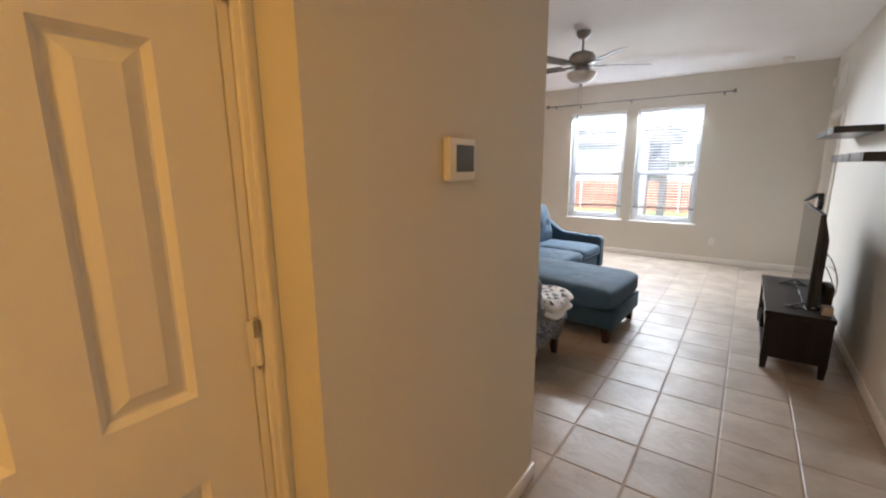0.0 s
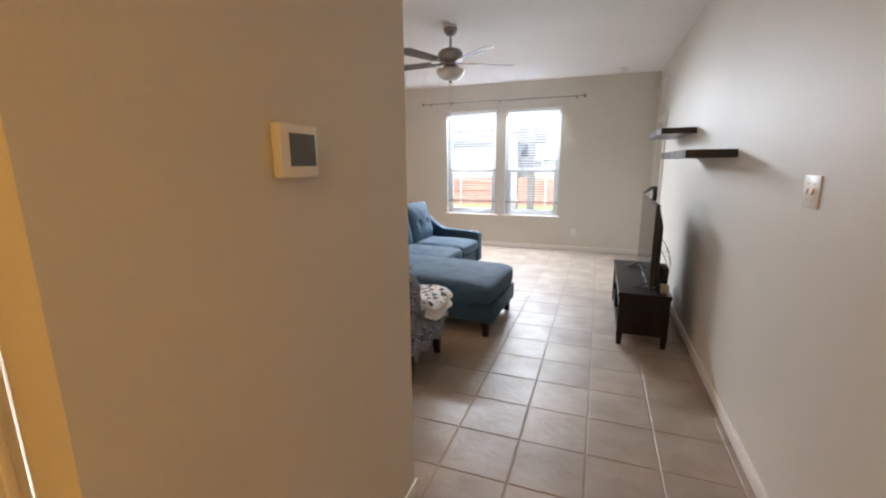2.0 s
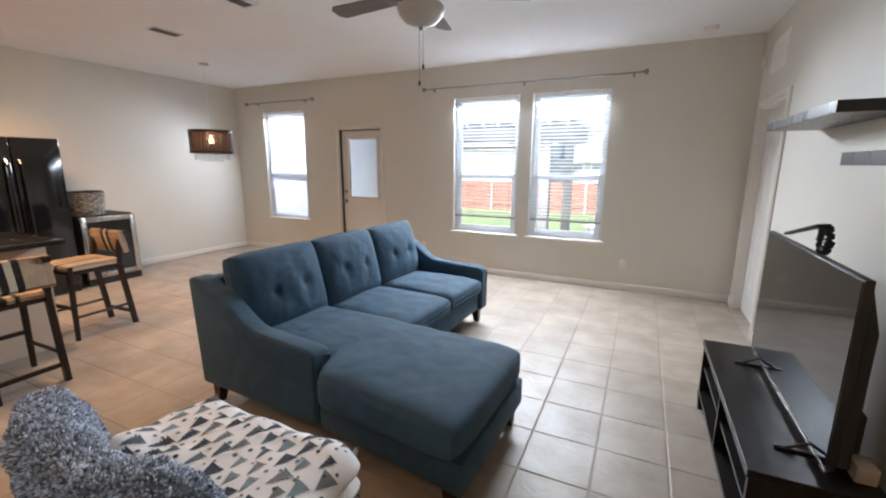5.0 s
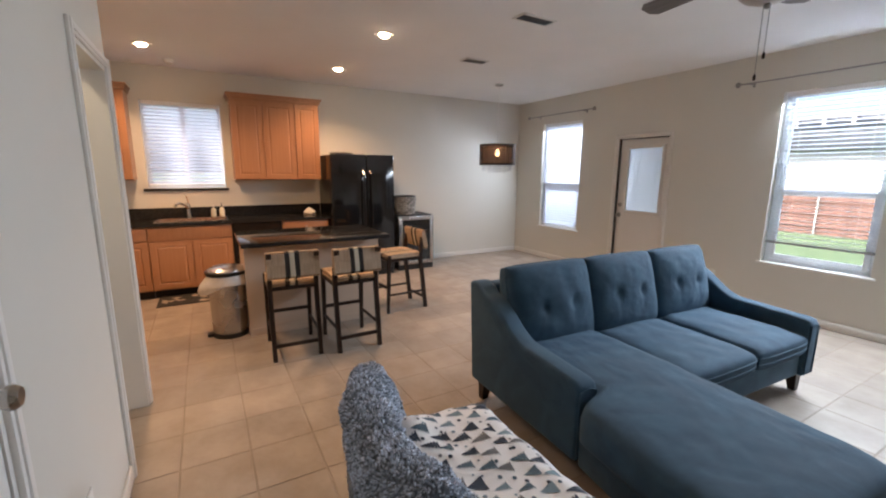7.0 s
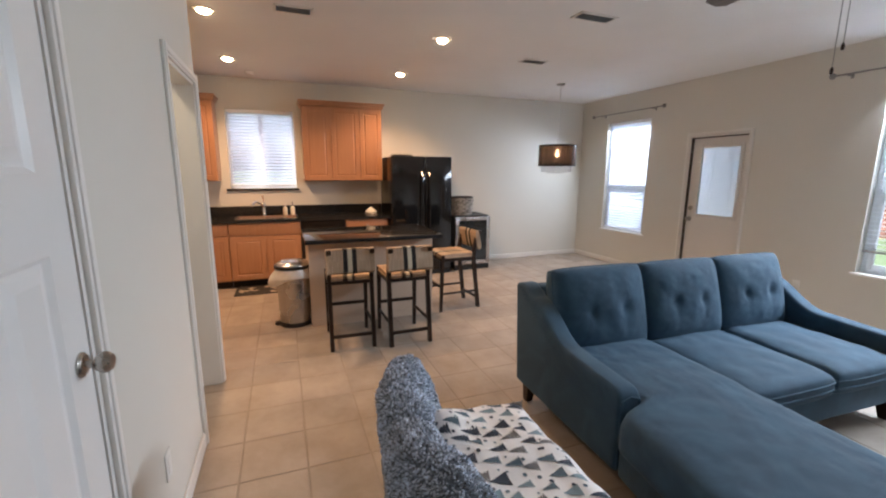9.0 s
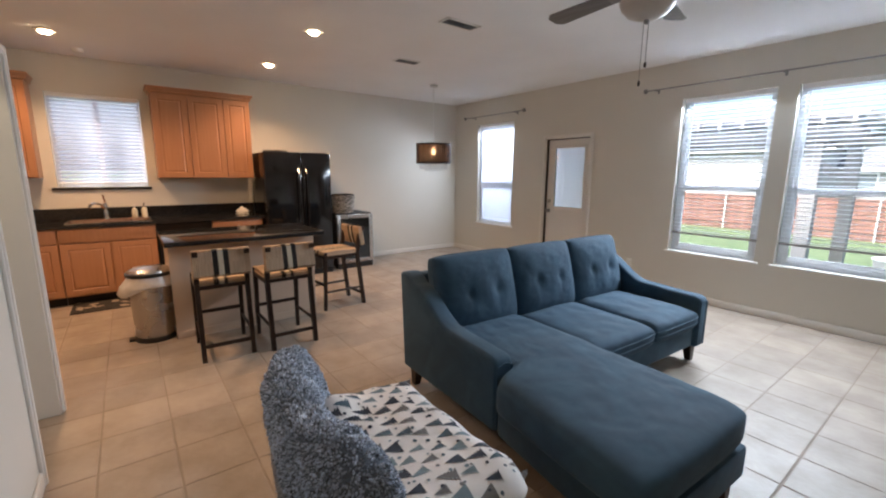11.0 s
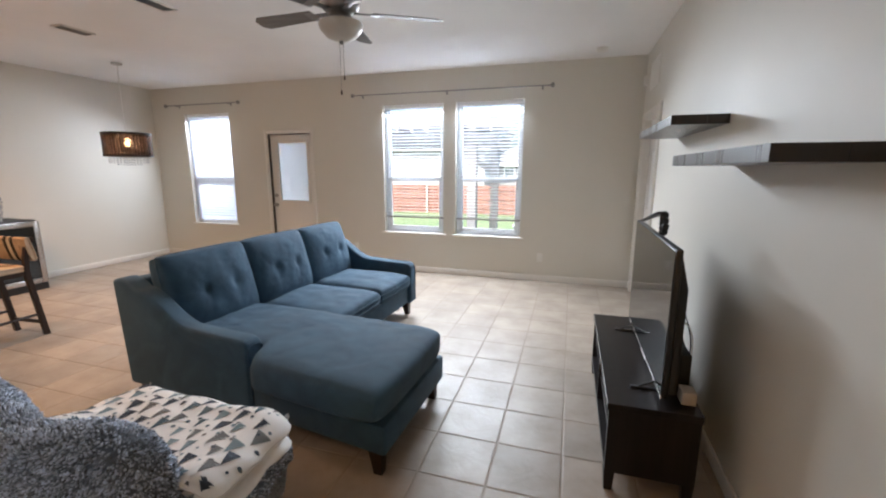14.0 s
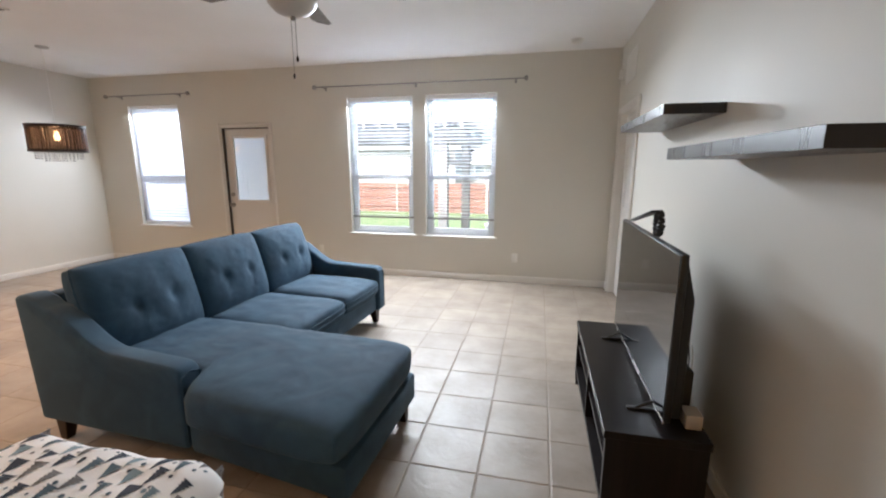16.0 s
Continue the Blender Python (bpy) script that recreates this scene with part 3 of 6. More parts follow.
for k, (x0, x1) in enumerate(WINDOWS):
    lab = "tall white vinyl single hung window in the living room" if k < 2 else "tall white vinyl single hung window in the dining corner"
    hung_window("window_%d" % (k + 1), pose(x0, NORTH, WIN_Z0), x1 - x0, WIN_Z1 - WIN_Z0, 0.765, lab)
    bm = bmesh.new()
    box(bm, x0 - 0.035, x1 + 0.035, NORTH - 0.022, NORTH + 0.085, WIN_Z0 - 0.022, WIN_Z0 + 0.002, bevel=0.005)
    structure("window_sill_%d" % (k + 1), bm, M_TRIM, "white painted window sill", "window sill", 30)
slat_blind("window_blind", WINDOWS[0][0] + 0.012, WINDOWS[0][1] - 0.012, NORTH + 0.052, WIN_Z1 - 0.002, 0.785, -4, rail=M_RAIL, label="white slat blind with open slats, lowered almost to the sill")
slat_blind("window_blind", WINDOWS[1][0] + 0.012, WINDOWS[1][1] - 0.012, NORTH + 0.052, WIN_Z1 - 0.002, 0.785, -4, rail=M_RAIL, label="white slat blind with open slats, lowered almost to the sill")
slat_blind("window_blind", WINDOWS[2][0] + 0.012, WINDOWS[2][1] - 0.012, NORTH + 0.052, WIN_Z1 - 0.002, 0.60, -60, slat=M_SLAT_K, label="white slat blind, slightly tilted, lowered to the sill")

def slider_window(name, m, w, h, label):
    """A two light sliding vinyl window, outer side towards +y of m."""
    t = thing(name, m, label, "window")
    t["kind"] = "structure"
    y0, y1, f = 0.085, 0.145, 0.042
    fr = bmesh.new()
    for d in ((0, f, y0, y1, 0, h), (w - f, w, y0, y1, 0, h), (f, w - f, y0, y1, 0, f), (f, w - f, y0, y1, h - f, h)):
        box(fr, *d, bevel=0.004)
    part("window_frame", fr, M_FRAME, t, smooth=30)
    part("meeting_stile", boxed(w * 0.5 - 0.025, w * 0.5 + 0.025, y0 + 0.01, y1 - 0.01, f, h - f, bevel=0.003), M_VINYL, t)
    for a, b, y in ((f - 0.005, w * 0.5, y0 + 0.02), (w * 0.5, w - f + 0.005, y0 + 0.04)):
        p = part("pane", boxed(a, b, y - 0.002, y + 0.002, f, h - f), M_PANE, t)
        p.visible_shadow = False
    return t


# kitchen window, turned to look west
slider_window("window_4", pose(WEST, KW[0], KW[2], 0, 0, 90), KW[1] - KW[0], KW[3] - KW[2], "white vinyl kitchen window over the sink")
kb = slat_blind("window_blind", KW[0] + 0.01, KW[1] - 0.01, 0, KW[3], KW[2] + 0.03, -45, label="white slat blind, nearly closed, over the sink", slat=M_SLAT_K)
kb.matrix_world = pose(WEST - 0.045, (KW[0] + KW[1]) / 2, KW[2] + 0.03, 0, 0, 90)
structure("window_sill_4", boxed(WEST - 0.1, WEST + 0.03, KW[0] - 0.05, KW[1] + 0.03, KW[2] - 0.035, KW[2] - 0.004, bevel=0.006), M_GRANITE, "black granite kitchen window sill", "window sill")

# ---- back door ----
w = DOOR_N[1] - DOOR_N[0] - 0.03
d = thing("door_4", pose(DOOR_N[0] + 0.015, NORTH + 0.045, 0.012), "closed cream back door with blind behind its half glass", "door")
d["kind"] = "structure"
gx0, gx1, gz0, gz1 = 0.135, 0.665, 0.965, 1.86
bm = bmesh.new()
for q in ((0, gx0, 0, 0.045, 0, 2.0), (gx1, w, 0, 0.045, 0, 2.0), (gx0, gx1, 0, 0.045, 0, gz0), (gx0, gx1, 0, 0.045, gz1, 2.0)):
    box(bm, *q)
part("leaf", bm, M_TRIM, d)
bm = bmesh.new()
for q in ((gx0 - 0.03, gx0 + 0.012, -0.012, 0.004, gz0 - 0.03, gz1 + 0.03), (gx1 - 0.012, gx1 + 0.03, -0.012, 0.004, gz0 - 0.03, gz1 + 0.03), (gx0 + 0.012, gx1 - 0.012, -0.012, 0.004, gz0 - 0.03, gz0 + 0.012), (gx0 + 0.012, gx1 - 0.012, -0.012, 0.004, gz1 - 0.012, gz1 + 0.03)):
    box(bm, *q, bevel=0.004)
part("glazing_bead", bm, M_TRIM, d, smooth=30)
for y in (0.008, 0.036):
    p = part("pane", boxed(gx0, gx1, y, y + 0.003, gz0, gz1), M_PANE, d)
    p.visible_shadow = False
bm = bmesh.new()
z = gz0 + 0.012
while z < gz1 - 0.02:
    c, s = 0.0075 * math.cos(radians(62)), 0.0075 * math.sin(radians(62))
    vs = [bm.verts.new(p) for p in ((gx0 + 0.004, 0.022 - c, z + s), (gx1 - 0.004, 0.022 - c, z + s), (gx1 - 0.004, 0.022 + c, z - s), (gx0 + 0.004, 0.022 + c, z - s))]
    bm.faces.new(vs)
    z += 0.0125
mini = part("mini_blind", bm, M_MINI, d, "closed white mini blind between the panes")
for x in (gx0 + 0.11, gx0 + 0.17, gx1 - 0.10):
    part("ladder_cord", rodded((x, 0.0125, gz0 + 0.004), (x, 0.0125, gz1 - 0.004), 0.0018, n=6), M_VINYL, mini)
knob_set(d, pose(0.055, -0.001, 0.90, 90, 0, 0))
part("deadbolt", moved(lathe([(0, 0), (0.03, 0), (0.03, 0.012), (0.022, 0.018), (0, 0.018)]), pose(0.06, -0.001, 1.05, 90, 0, 0)), M_NICKEL, d, "brushed nickel deadbolt", 40)
casing("trim_back_door", "x", NORTH, -1, DOOR_N, width=0.05, thick=0.012)
bm = bmesh.new()
a0, a1, _, z1 = DOOR_N
for q in ((a0 - 0.003, a0 + 0.012, 0, z1), (a1 - 0.012, a1 + 0.003, 0, z1), (a0, a1, z1 - 0.012, z1 + 0.003)):
    box(bm, q[0], q[1], NORTH - 0.002, NORTH_B, q[2], q[3])
structure("trim_back_door_jamb", bm, M_TRIM, "cream painted door jamb", "trim")
bm = bmesh.new()
for q in ((a0 + 0.0125, a0 + 0.024, 0, z1 - 0.013), (a0 + 0.024, a1 - 0.013, z1 - 0.024, z1 - 0.0125)):
    box(bm, q[0], q[1], NORTH + 0.004, NORTH + 0.043, q[2], q[3])
structure("trim_weatherstrip", bm, M_GASKET, "dark brown rubber weatherstrip", "trim")


# ---- sofa ----
def piping(sx, sy, m, r=0.0055):
    """A sewn cord round a cushion's rim."""
    pts = []
    for k in range(65):
        s = 2 * math.pi * k / 64
        c, q = math.cos(s), math.sin(s)
        f = 1 / max(abs(c), abs(q))
        u, v = c * f, q * f
        p = (1 - 0.035 * abs(u * v) ** 4) * 1.002
        pts.append((u * sx / 2 * p, v * sy / 2 * p, 0))
    return moved(tube(pts, r, 6), m)


def sofa():
    """Chaise sofa: back along -x, chaise at its south end reaching to +x. Origin at the floor, at the back's south corner."""
    t = thing("chaise_sofa", pose(-2.52, 3.83, 0, 0, 0, -2.5), "blue velour three seat sofa with chaise and tufted back cushions", "sofa")
    L, D = 2.18, 1.06
    part("back", extrude_profile([(0.02, 0.14), (0.0, 0.80), (0.10, 0.80), (0.20, 0.42), (0.22, 0.14)], 0.127, L - 0.127, bevel=0.022), M_SOFA, t, smooth=50)

    def arm(y0, y1, D):
        prof = [(0.03, 0.135), (-0.012, 0.81), (0.06, 0.82), (0.14, 0.79)]
        for k in range(13):
            s = k / 12
            prof.append((0.17 + 0.45 * s, 0.565 + 0.20 * (0.5 + 0.5 * math.cos(math.pi * min(1, s * 1.05))) ** 1.1))
        prof += [(0.80, 0.555), (D - 0.05, 0.548), (D - 0.015, 0.535), (D, 0.51), (D, 0.135)]
        bm = extrude_profile(prof, y0, y1, bevel=0.024, seg=4)
        a = part("arm", bm, M_SOFA, t, smooth=50)
        pts = [(D + 0.001, y0 + 0.012, 0.15), (D + 0.001, y0 + 0.012, 0.50), (D - 0.001, (y0 + y1) / 2, 0.515), (D + 0.001, y1 - 0.012, 0.50), (D + 0.001, y1 - 0.012, 0.15)]
        part("piping", tube(pts, 0.005, 6), M_SOFA, a, smooth=60)
        return a

    arm(0.0, 0.125, 1.0)
    arm(L - 0.125, L, D)
    part("base", boxed(0.15, D - 0.03, 0.757, L - 0.1255, 0.14, 0.30, bevel=0.015), M_SOFA, t, smooth=40)
    part("base", boxed(0.15, 1.0, 0.1255, 0.7555, 0.14, 0.285, bevel=0.015), M_SOFA, t, smooth=40)
    # the chaise flares a little towards its foot
    bm = boxed(1.002, 1.87, 0.012, 0.755, 0.122, 0.285, bevel=0.02)
    for v in bm.verts:
        if v.co.y < 0.3:
            v.co.y -= 0.088 * (v.co.x - 1.0) / 0.87
    part("chaise_base", bm, M_SOFA, t, smooth=40)
    # chaise cushion runs under the first back pillow and out past the arm
    bm = cushion(1.62, 0.66, 0.205, 0.018, n=80, edge=9, wrinkle=0.006, seed=4)
    for v in bm.verts:
        if v.co.x > -0.05:
            k = min(1, (v.co.x + 0.05) / 0.075)
            k = math.sqrt(k * (2 - k))
            if v.co.y < 0:
                v.co.y *= 1 + 0.47 * k + 0.27 * max(0, v.co.x + 0.065) / 0.87
            v.co.z -= 0.008 * k
    part("chaise_cushion", moved(bm, pose(1.065, 0.435, 0.388)), M_SOFA, t, smooth=60)
    for k, (y0, y1) in enumerate(((0.77, 1.43), (1.435, 2.055))):
        bm = cushion(0.86, y1 - y0, 0.17, 0.018, n=34, edge=8, wrinkle=0.009, seed=k + 7)
        sc = part("seat_cushion", moved(bm, pose(0.645, (y0 + y1) / 2, 0.375)), M_SOFA, t, smooth=60)
        for dz in (-0.021, 0.021):
            part("piping", piping(0.86, y1 - y0, pose(0.645, (y0 + y1) / 2, 0.375 + dz)), M_SOFA, sc, smooth=60)
    for k, (y0, y1) in enumerate(((0.115, 0.775), (0.775, 1.43), (1.43, 2.07))):
        tf = [(0.05, -0.36, 0.017), (0.05, 0.36, 0.017)]
        bm = cushion(0.53, y1 - y0 + 0.01, 0.19, 0.042, n=52, edge=4.5, tufts=tf, wrinkle=0.007, seed=k + 1)
        bc = part("back_cushion", moved(bm, pose(0.265, (y0 + y1) / 2, 0.678, 0, 75, 0)), M_SOFA, t, "blue velour back cushion with two button tufts", 60)
        part("piping", piping(0.53, y1 - y0 + 0.01, pose(0.265, (y0 + y1) / 2, 0.678, 0, 75, 0) @ pose(0, 0, 0.024)), M_SOFA, bc, smooth=60)
        for s in (-0.36, 0.36):
            c = pose(0.265, (y0 + y1) / 2, 0.678, 0, 75, 0)
            q = c @ Vector((0.05 * 0.25, s * (y1 - y0) / 2, 0.096))
            part("button", moved(lathe([(0, -0.004), (0.013, -0.003), (0.012, 0.003), (0, 0.006)], 12), Matrix.Translation(q) @ pose(0, 0, 0, 0, 75, 0)), M_SOFA, t, "cloth covered button", 40)
    for x, y, s in ((0.11, 0.07, (-1, -1)), (0.11, L - 0.07, (-1, 1)), (D - 0.08, L - 0.07, (1, 1)), (1.80, -0.022, (1, -1)), (1.80, 0.69, (1, 1))):
        part("leg", tapered_leg(x, y, 0, 0.14, 0.045, 0.075, (0.012 * s[0], 0.008 * s[1])), M_DARKWOOD, t, "dark stained tapered wooden leg")
    return t


sofa()


# ---- television wall ----
def tv_bench():
    t = thing("tv_bench", pose(0.325, 3.915, 0), "black brown wooden television bench with open shelves", "tv bench")
    dx, ly, h = 0.385, 1.235, 0.445
    part("top", boxed(0, dx, 0, ly, h - 0.032, h, bevel=0.003), M_STAND, t)
    part("side_panel", boxed(0.008, dx - 0.006, 0.006, 0.028, 0.10, h - 0.032), M_STAND, t)
    part("side_panel", boxed(0.008, dx - 0.006, ly - 0.028, ly - 0.006, 0.10, h - 0.032), M_STAND, t)
    part("back_panel", boxed(dx - 0.014, dx - 0.008, 0.028, ly - 0.028, 0.10, h - 0.032), M_STAND, t)
    part("bottom_panel", boxed(0.008, dx - 0.014, 0.028, ly - 0.028, 0.105, 0.125), M_STAND, t)
    part("shelf", boxed(0.02, dx - 0.014, 0.028, ly / 2 - 0.01, 0.262, 0.28), M_STAND, t)
    part("shelf", boxed(0.02, dx - 0.014, ly / 2 + 0.01, ly - 0.028, 0.262, 0.28), M_STAND, t)
    part("divider", boxed(0.008, dx - 0.014, ly / 2 - 0.01, ly / 2 + 0.01, 0.125, h - 0.032), M_STAND, t)
    for y in (0.03, ly - 0.03):
        for x in (0.03, dx - 0.03):
            part("leg", tapered_leg(x, y, 0, 0.105, 0.036, 0.05), M_STAND, t)


tv_bench()


def television():
    t = thing("television", pose(0.545, 3.965, 0.447), "black flat screen television on two splayed feet", "television")
    w, z0, z1 = 1.10, 0.032, 0.70
    part("cabinet", boxed(0.0, 0.028, 0, w, z0, z1, bevel=0.006), M_BLACK, t, smooth=30)
    bm = extrude_profile([(0.026, z0 + 0.02), (0.026, z1 - 0.02), (0.062, z1 - 0.17), (0.062, z0 + 0.02)], 0.004, w - 0.004, bevel=0.006)
    part("rear_housing", bm, M_MATTE, t, smooth=30)
    part("screen", boxed(-0.0022, 0.002, 0.008, w - 0.008, z0 + 0.016, z1 - 0.008), M_SCREEN, t, "dark glossy screen")
    part("chin_strip", boxed(-0.004, 0.004, 0.0, w, z0 - 0.004, z0 + 0.010, bevel=0.001), M_STEEL, t, "thin silver lower bezel")
    for y in (0.14, w - 0.20):
        bm = bmesh.new()
        box(bm, -0.105, 0.085, y - 0.011, y + 0.011, 0.0, 0.008, bevel=0.003)
        for sx in (-1, 1):
            rod(bm, (sx * 0.08 + 0.01, y, 0.006), (0.012 + sx * 0.012, y, z0 + 0.012), 0.005, 0.007, n=8)
        part("foot", bm, M_BLACK, t, "black splayed foot", 30)


television()


def wall_shelf(y0, z):
    t = thing("wall_shelf", pose(EAST, y0, z - 0.05), "thick black brown floating shelf on the wall", "shelf", "floating shelves")
    part("board", boxed(-0.275, -0.0005, 0, 1.11, 0, 0.05, bevel=0.0015), M_SHELF, t)


wall_shelf(4.645, 1.757)
wall_shelf(3.395, 1.540)

# ---- kitchen ----
def shaker_door(parent, name, x, y0, y1, z0, z1, handle=None):
    """A cabinet door with a sunken field and routed edges, facing +x."""
    w, h = y1 - y0, z1 - z0
    bm = panel_leaf(w, h, 0.02, [(0.058, w - 0.058, 0.058, h - 0.058)] if h > 0.2 else [], sink=0.007, bevel=0.010)
    o = part(name, moved(bm, pose(x, y0, z0, 0, 0, 90)), M_MAPLE, parent)
    return o


def wall_cabinet(y0, y1, splits):
    t = thing("wall_cabinet", pose(WEST, y0, 1.40), "orange maple wall cabinet with raised panel doors", "cabinet", "kitchen cabinets")
    w, dep, h = y1 - y0, 0.315, 1.03
    part("body", boxed(0.001, dep, 0, w, 0, h), M_MAPLE, t)
    for a, b in zip(splits, splits[1:]):
        shaker_door(t, "door", dep + 0.021, a + 0.006, b - 0.006, 0.012, h - 0.03)
    bm = bmesh.new()
    for k, (o, za, zb) in enumerate(((0.026, h - 0.016, h + 0.012), (0.036, h + 0.012, h + 0.03), (0.052, h + 0.03, h + 0.055))):
        box(bm, 0.001, dep + o, -o * 0.8, w + o * 0.8, za, zb, bevel=0.004)
    part("crown", bm, M_MAPLE, t, "moulded maple crown", 30)


wall_cabinet(2.70, 3.80, (0.0, 0.375, 0.775, 1.10))
wall_cabinet(0.35, 1.625, (0.0, 0.43, 0.85, 1.275))


def base_cabinet(y0, y1, layout):
    t = thing("base_cabinet", pose(WEST, y0, 0), "orange maple base cabinet under the black counter", "cabinet", "kitchen cabinets")
    w, dep = y1 - y0, 0.58
    part("body", boxed(0.001, dep, 0, w, 0.10, 0.868), M_MAPLE, t)
    part("toe_kick", boxed(0.001, dep - 0.06, 0, w, 0, 0.10), M_STAND, t)
    n = layout
    for k in range(n):
        a, b = w * k / n + 0.008, w * (k + 1) / n - 0.008
        shaker_door(t, "door", dep + 0.021, a, b, 0.12, 0.69)
    bm = boxed(dep + 0.001, dep + 0.021, 0.008, w - 0.008, 0.705, 0.855, bevel=0.004)
    part("drawer_front", bm, M_MAPLE, t, smooth=30)
    return t


base_cabinet(0.30, 1.715, 3)
base_cabinet(1.72, 2.60, 2)
b3 = base_cabinet(3.20, 3.81, 1)
part("knob", moved(lathe([(0, 0), (0.008, 0), (0.007, 0.012), (0.015, 0.02), (0.012, 0.027), (0, 0.028)], 14), pose(0.601, 0.305, 0.78, 0, 90, 0)), M_NICKEL, b3, "small round nickel knob", 40)

t = thing("dishwasher", pose(WEST, 2.605, 0), "black built in dishwasher under the counter", "dishwasher")
part("body", boxed(0.001, 0.56, 0.0, 0.59, 0.0, 0.866), M_MATTE, t)
part("door", boxed(0.561, 0.605, 0.003, 0.587, 0.11, 0.74, bevel=0.006), M_FRIDGE, t)
part("control_panel", boxed(0.561, 0.612, 0.003, 0.587, 0.745, 0.864, bevel=0.006), M_FRIDGE, t)

t = thing("worktop", pose(WEST, 0.30, 0.869), "polished black granite worktop with low upstand", "worktop")
bm = bmesh.new()
sy0, sy1, sx0, sx1 = 1.50, 2.26, 0.11, 0.53
for q in ((0.001, 0.63, 0, sy0), (0.001, 0.63, sy1, 3.535), (0.001, sx0, sy0, sy1), (sx1, 0.63, sy0, sy1)):
    box(bm, q[0], q[1], q[2], q[3], 0, 0.038)
part("slab", bm, M_GRANITE, t)
part("upstand", boxed(0.001, 0.021, 0, 3.535, 0.0381, 0.172, bevel=0.002), M_GRANITE, t)
t = thing("sink", pose(WEST, 0.30, 0.869), "stainless steel kitchen sink set in the worktop", "sink")
bm = bmesh.new()
for q in ((sx0 - 0.012, sx1 + 0.012, sy0 - 0.012, sy0 + 0.004, 0.0382, 0.044), (sx0 - 0.012, sx1 + 0.012, sy1 - 0.004, sy1 + 0.012, 0.0382, 0.044), (sx0 - 0.012, sx0 + 0.004, sy0, sy1, 0.0382, 0.044), (sx1 - 0.004, sx1 + 0.012, sy0, sy1, 0.0382, 0.044)):
    box(bm, *q)
part("rim", bm, M_STEEL, t)
bm = bmesh.new()
for q in ((sx0, sx1, sy0, sy1, -0.17, -0.165), (sx0, sx0 + 0.003, sy0, sy1, -0.165, 0.038), (sx1 - 0.003, sx1, sy0, sy1, -0.165, 0.038), (sx0, sx1, sy0, sy0 + 0.003, -0.165, 0.038), (sx0, sx1, sy1 - 0.003, sy1, -0.165, 0.038)):
    box(bm, *q)
part("basin", bm, M_STEEL, t)

t = thing("faucet", pose(WEST + 0.085, 2.14, 0.908) @ Matrix.Scale(1.25, 4), "chrome single lever kitchen faucet", "faucet")
part("body", lathe([(0, 0), (0.028, 0), (0.026, 0.012), (0.02, 0.02), (0.019, 0.10), (0.022, 0.13), (0.015, 0.15), (0, 0.152)]), M_CHROME, t, smooth=40)
part("spout", tube([(0.0, 0, 0.09), (0.05, -0.03, 0.14), (0.12, -0.07, 0.165), (0.18, -0.10, 0.15), (0.195, -0.11, 0.12)], 0.012, 10), M_CHROME, t, smooth=40)
part("lever", tube([(0, 0, 0.14), (0.01, 0.0, 0.18), (0.03, -0.01, 0.235)], 0.008, 8), M_CHROME, t, smooth=40)

for y, lab, colr, hh in ((2.42, "clear hand soap bottle with pump", (0.62, 0.60, 0.50), 0.125), (2.52, "pale dish soap bottle with black pump", (0.75, 0.73, 0.62), 0.135)):
    t = thing("soap_bottle", pose(WEST + 0.11, y, 0.9075), lab, "bottle", "soap bottles")
    part("bottle", lathe([(0, 0), (0.028, 0), (0.031, 0.01), (0.031, hh * 0.75), (0.022, hh * 0.92), (0.012, hh), (0, hh)], 16), mat("soap", colr, 0.25, spread=0.05), t, smooth=40)
    part("pump", tube([(0, 0, hh), (0, 0, hh + 0.045), (0.03, 0.0, hh + 0.048)], 0.006, 8), M_BLACK if y > 2.5 else M_PLATE, t, smooth=40)
t = thing("napkin_holder", pose(WEST + 0.30, 3.62, 0.908), "stack of white napkins folded in a small holder", "napkins")
part("tray", boxed(-0.06, 0.06, -0.08, 0.08, 0, 0.012, bevel=0.004), M_NICKEL, t)
part("napkins", moved(extrude_profile([(-0.085, 0.034), (-0.05, 0.068), (0.0, 0.105), (0.05, 0.068), (0.085, 0.034), (0.0, 0.0125)], -0.03, 0.03, bevel=0.005), pose(0, 0, 0, 0, 0, 90)), M_PLATE, t, smooth=30)


def refrigerator():
    t = thing("refrigerator", pose(WEST + 0.03, 3.838, 0), "glossy black two door refrigerator with curved handles", "refrigerator")
    w, h, dep = 0.917, 1.75, 0.62
    part("body", boxed(0, dep, 0, w, 0.03, h - 0.01, bevel=0.006), M_FRIDGE, t)
    part("grille", boxed(dep - 0.05, dep + 0.02, 0.01, w - 0.01, 0.0, 0.07), M_MATTE, t)
    for y0, y1, hy in ((0.002, 0.50, 0.452), (0.506, w - 0.002, 0.557)):
        dr = part("door", boxed(dep + 0.004, dep + 0.068, y0, y1, 0.08, h, bevel=0.014, seg=3), M_FRIDGE, t, smooth=40)
        pts = [(dep + 0.066, hy, 1.52), (dep + 0.105, hy, 1.47), (dep + 0.118, hy, 1.2), (dep + 0.118, hy, 0.85), (dep + 0.105, hy, 0.58), (dep + 0.066, hy, 0.53)]
        part("handle", tube(pts, 0.013, 8), M_FRIDGE, dr, "glossy black curved handle", 40)


refrigerator()
t = thing("serving_plate", pose(WEST + 0.33, 4.10, 1.752), "dark shallow platter on top of the refrigerator", "plate")
part("platter", lathe([(0, 0), (0.10, 0), (0.17, 0.022), (0.168, 0.028), (0.10, 0.008), (0, 0.008)], 28), M_DARKWOOD, t, smooth=40)

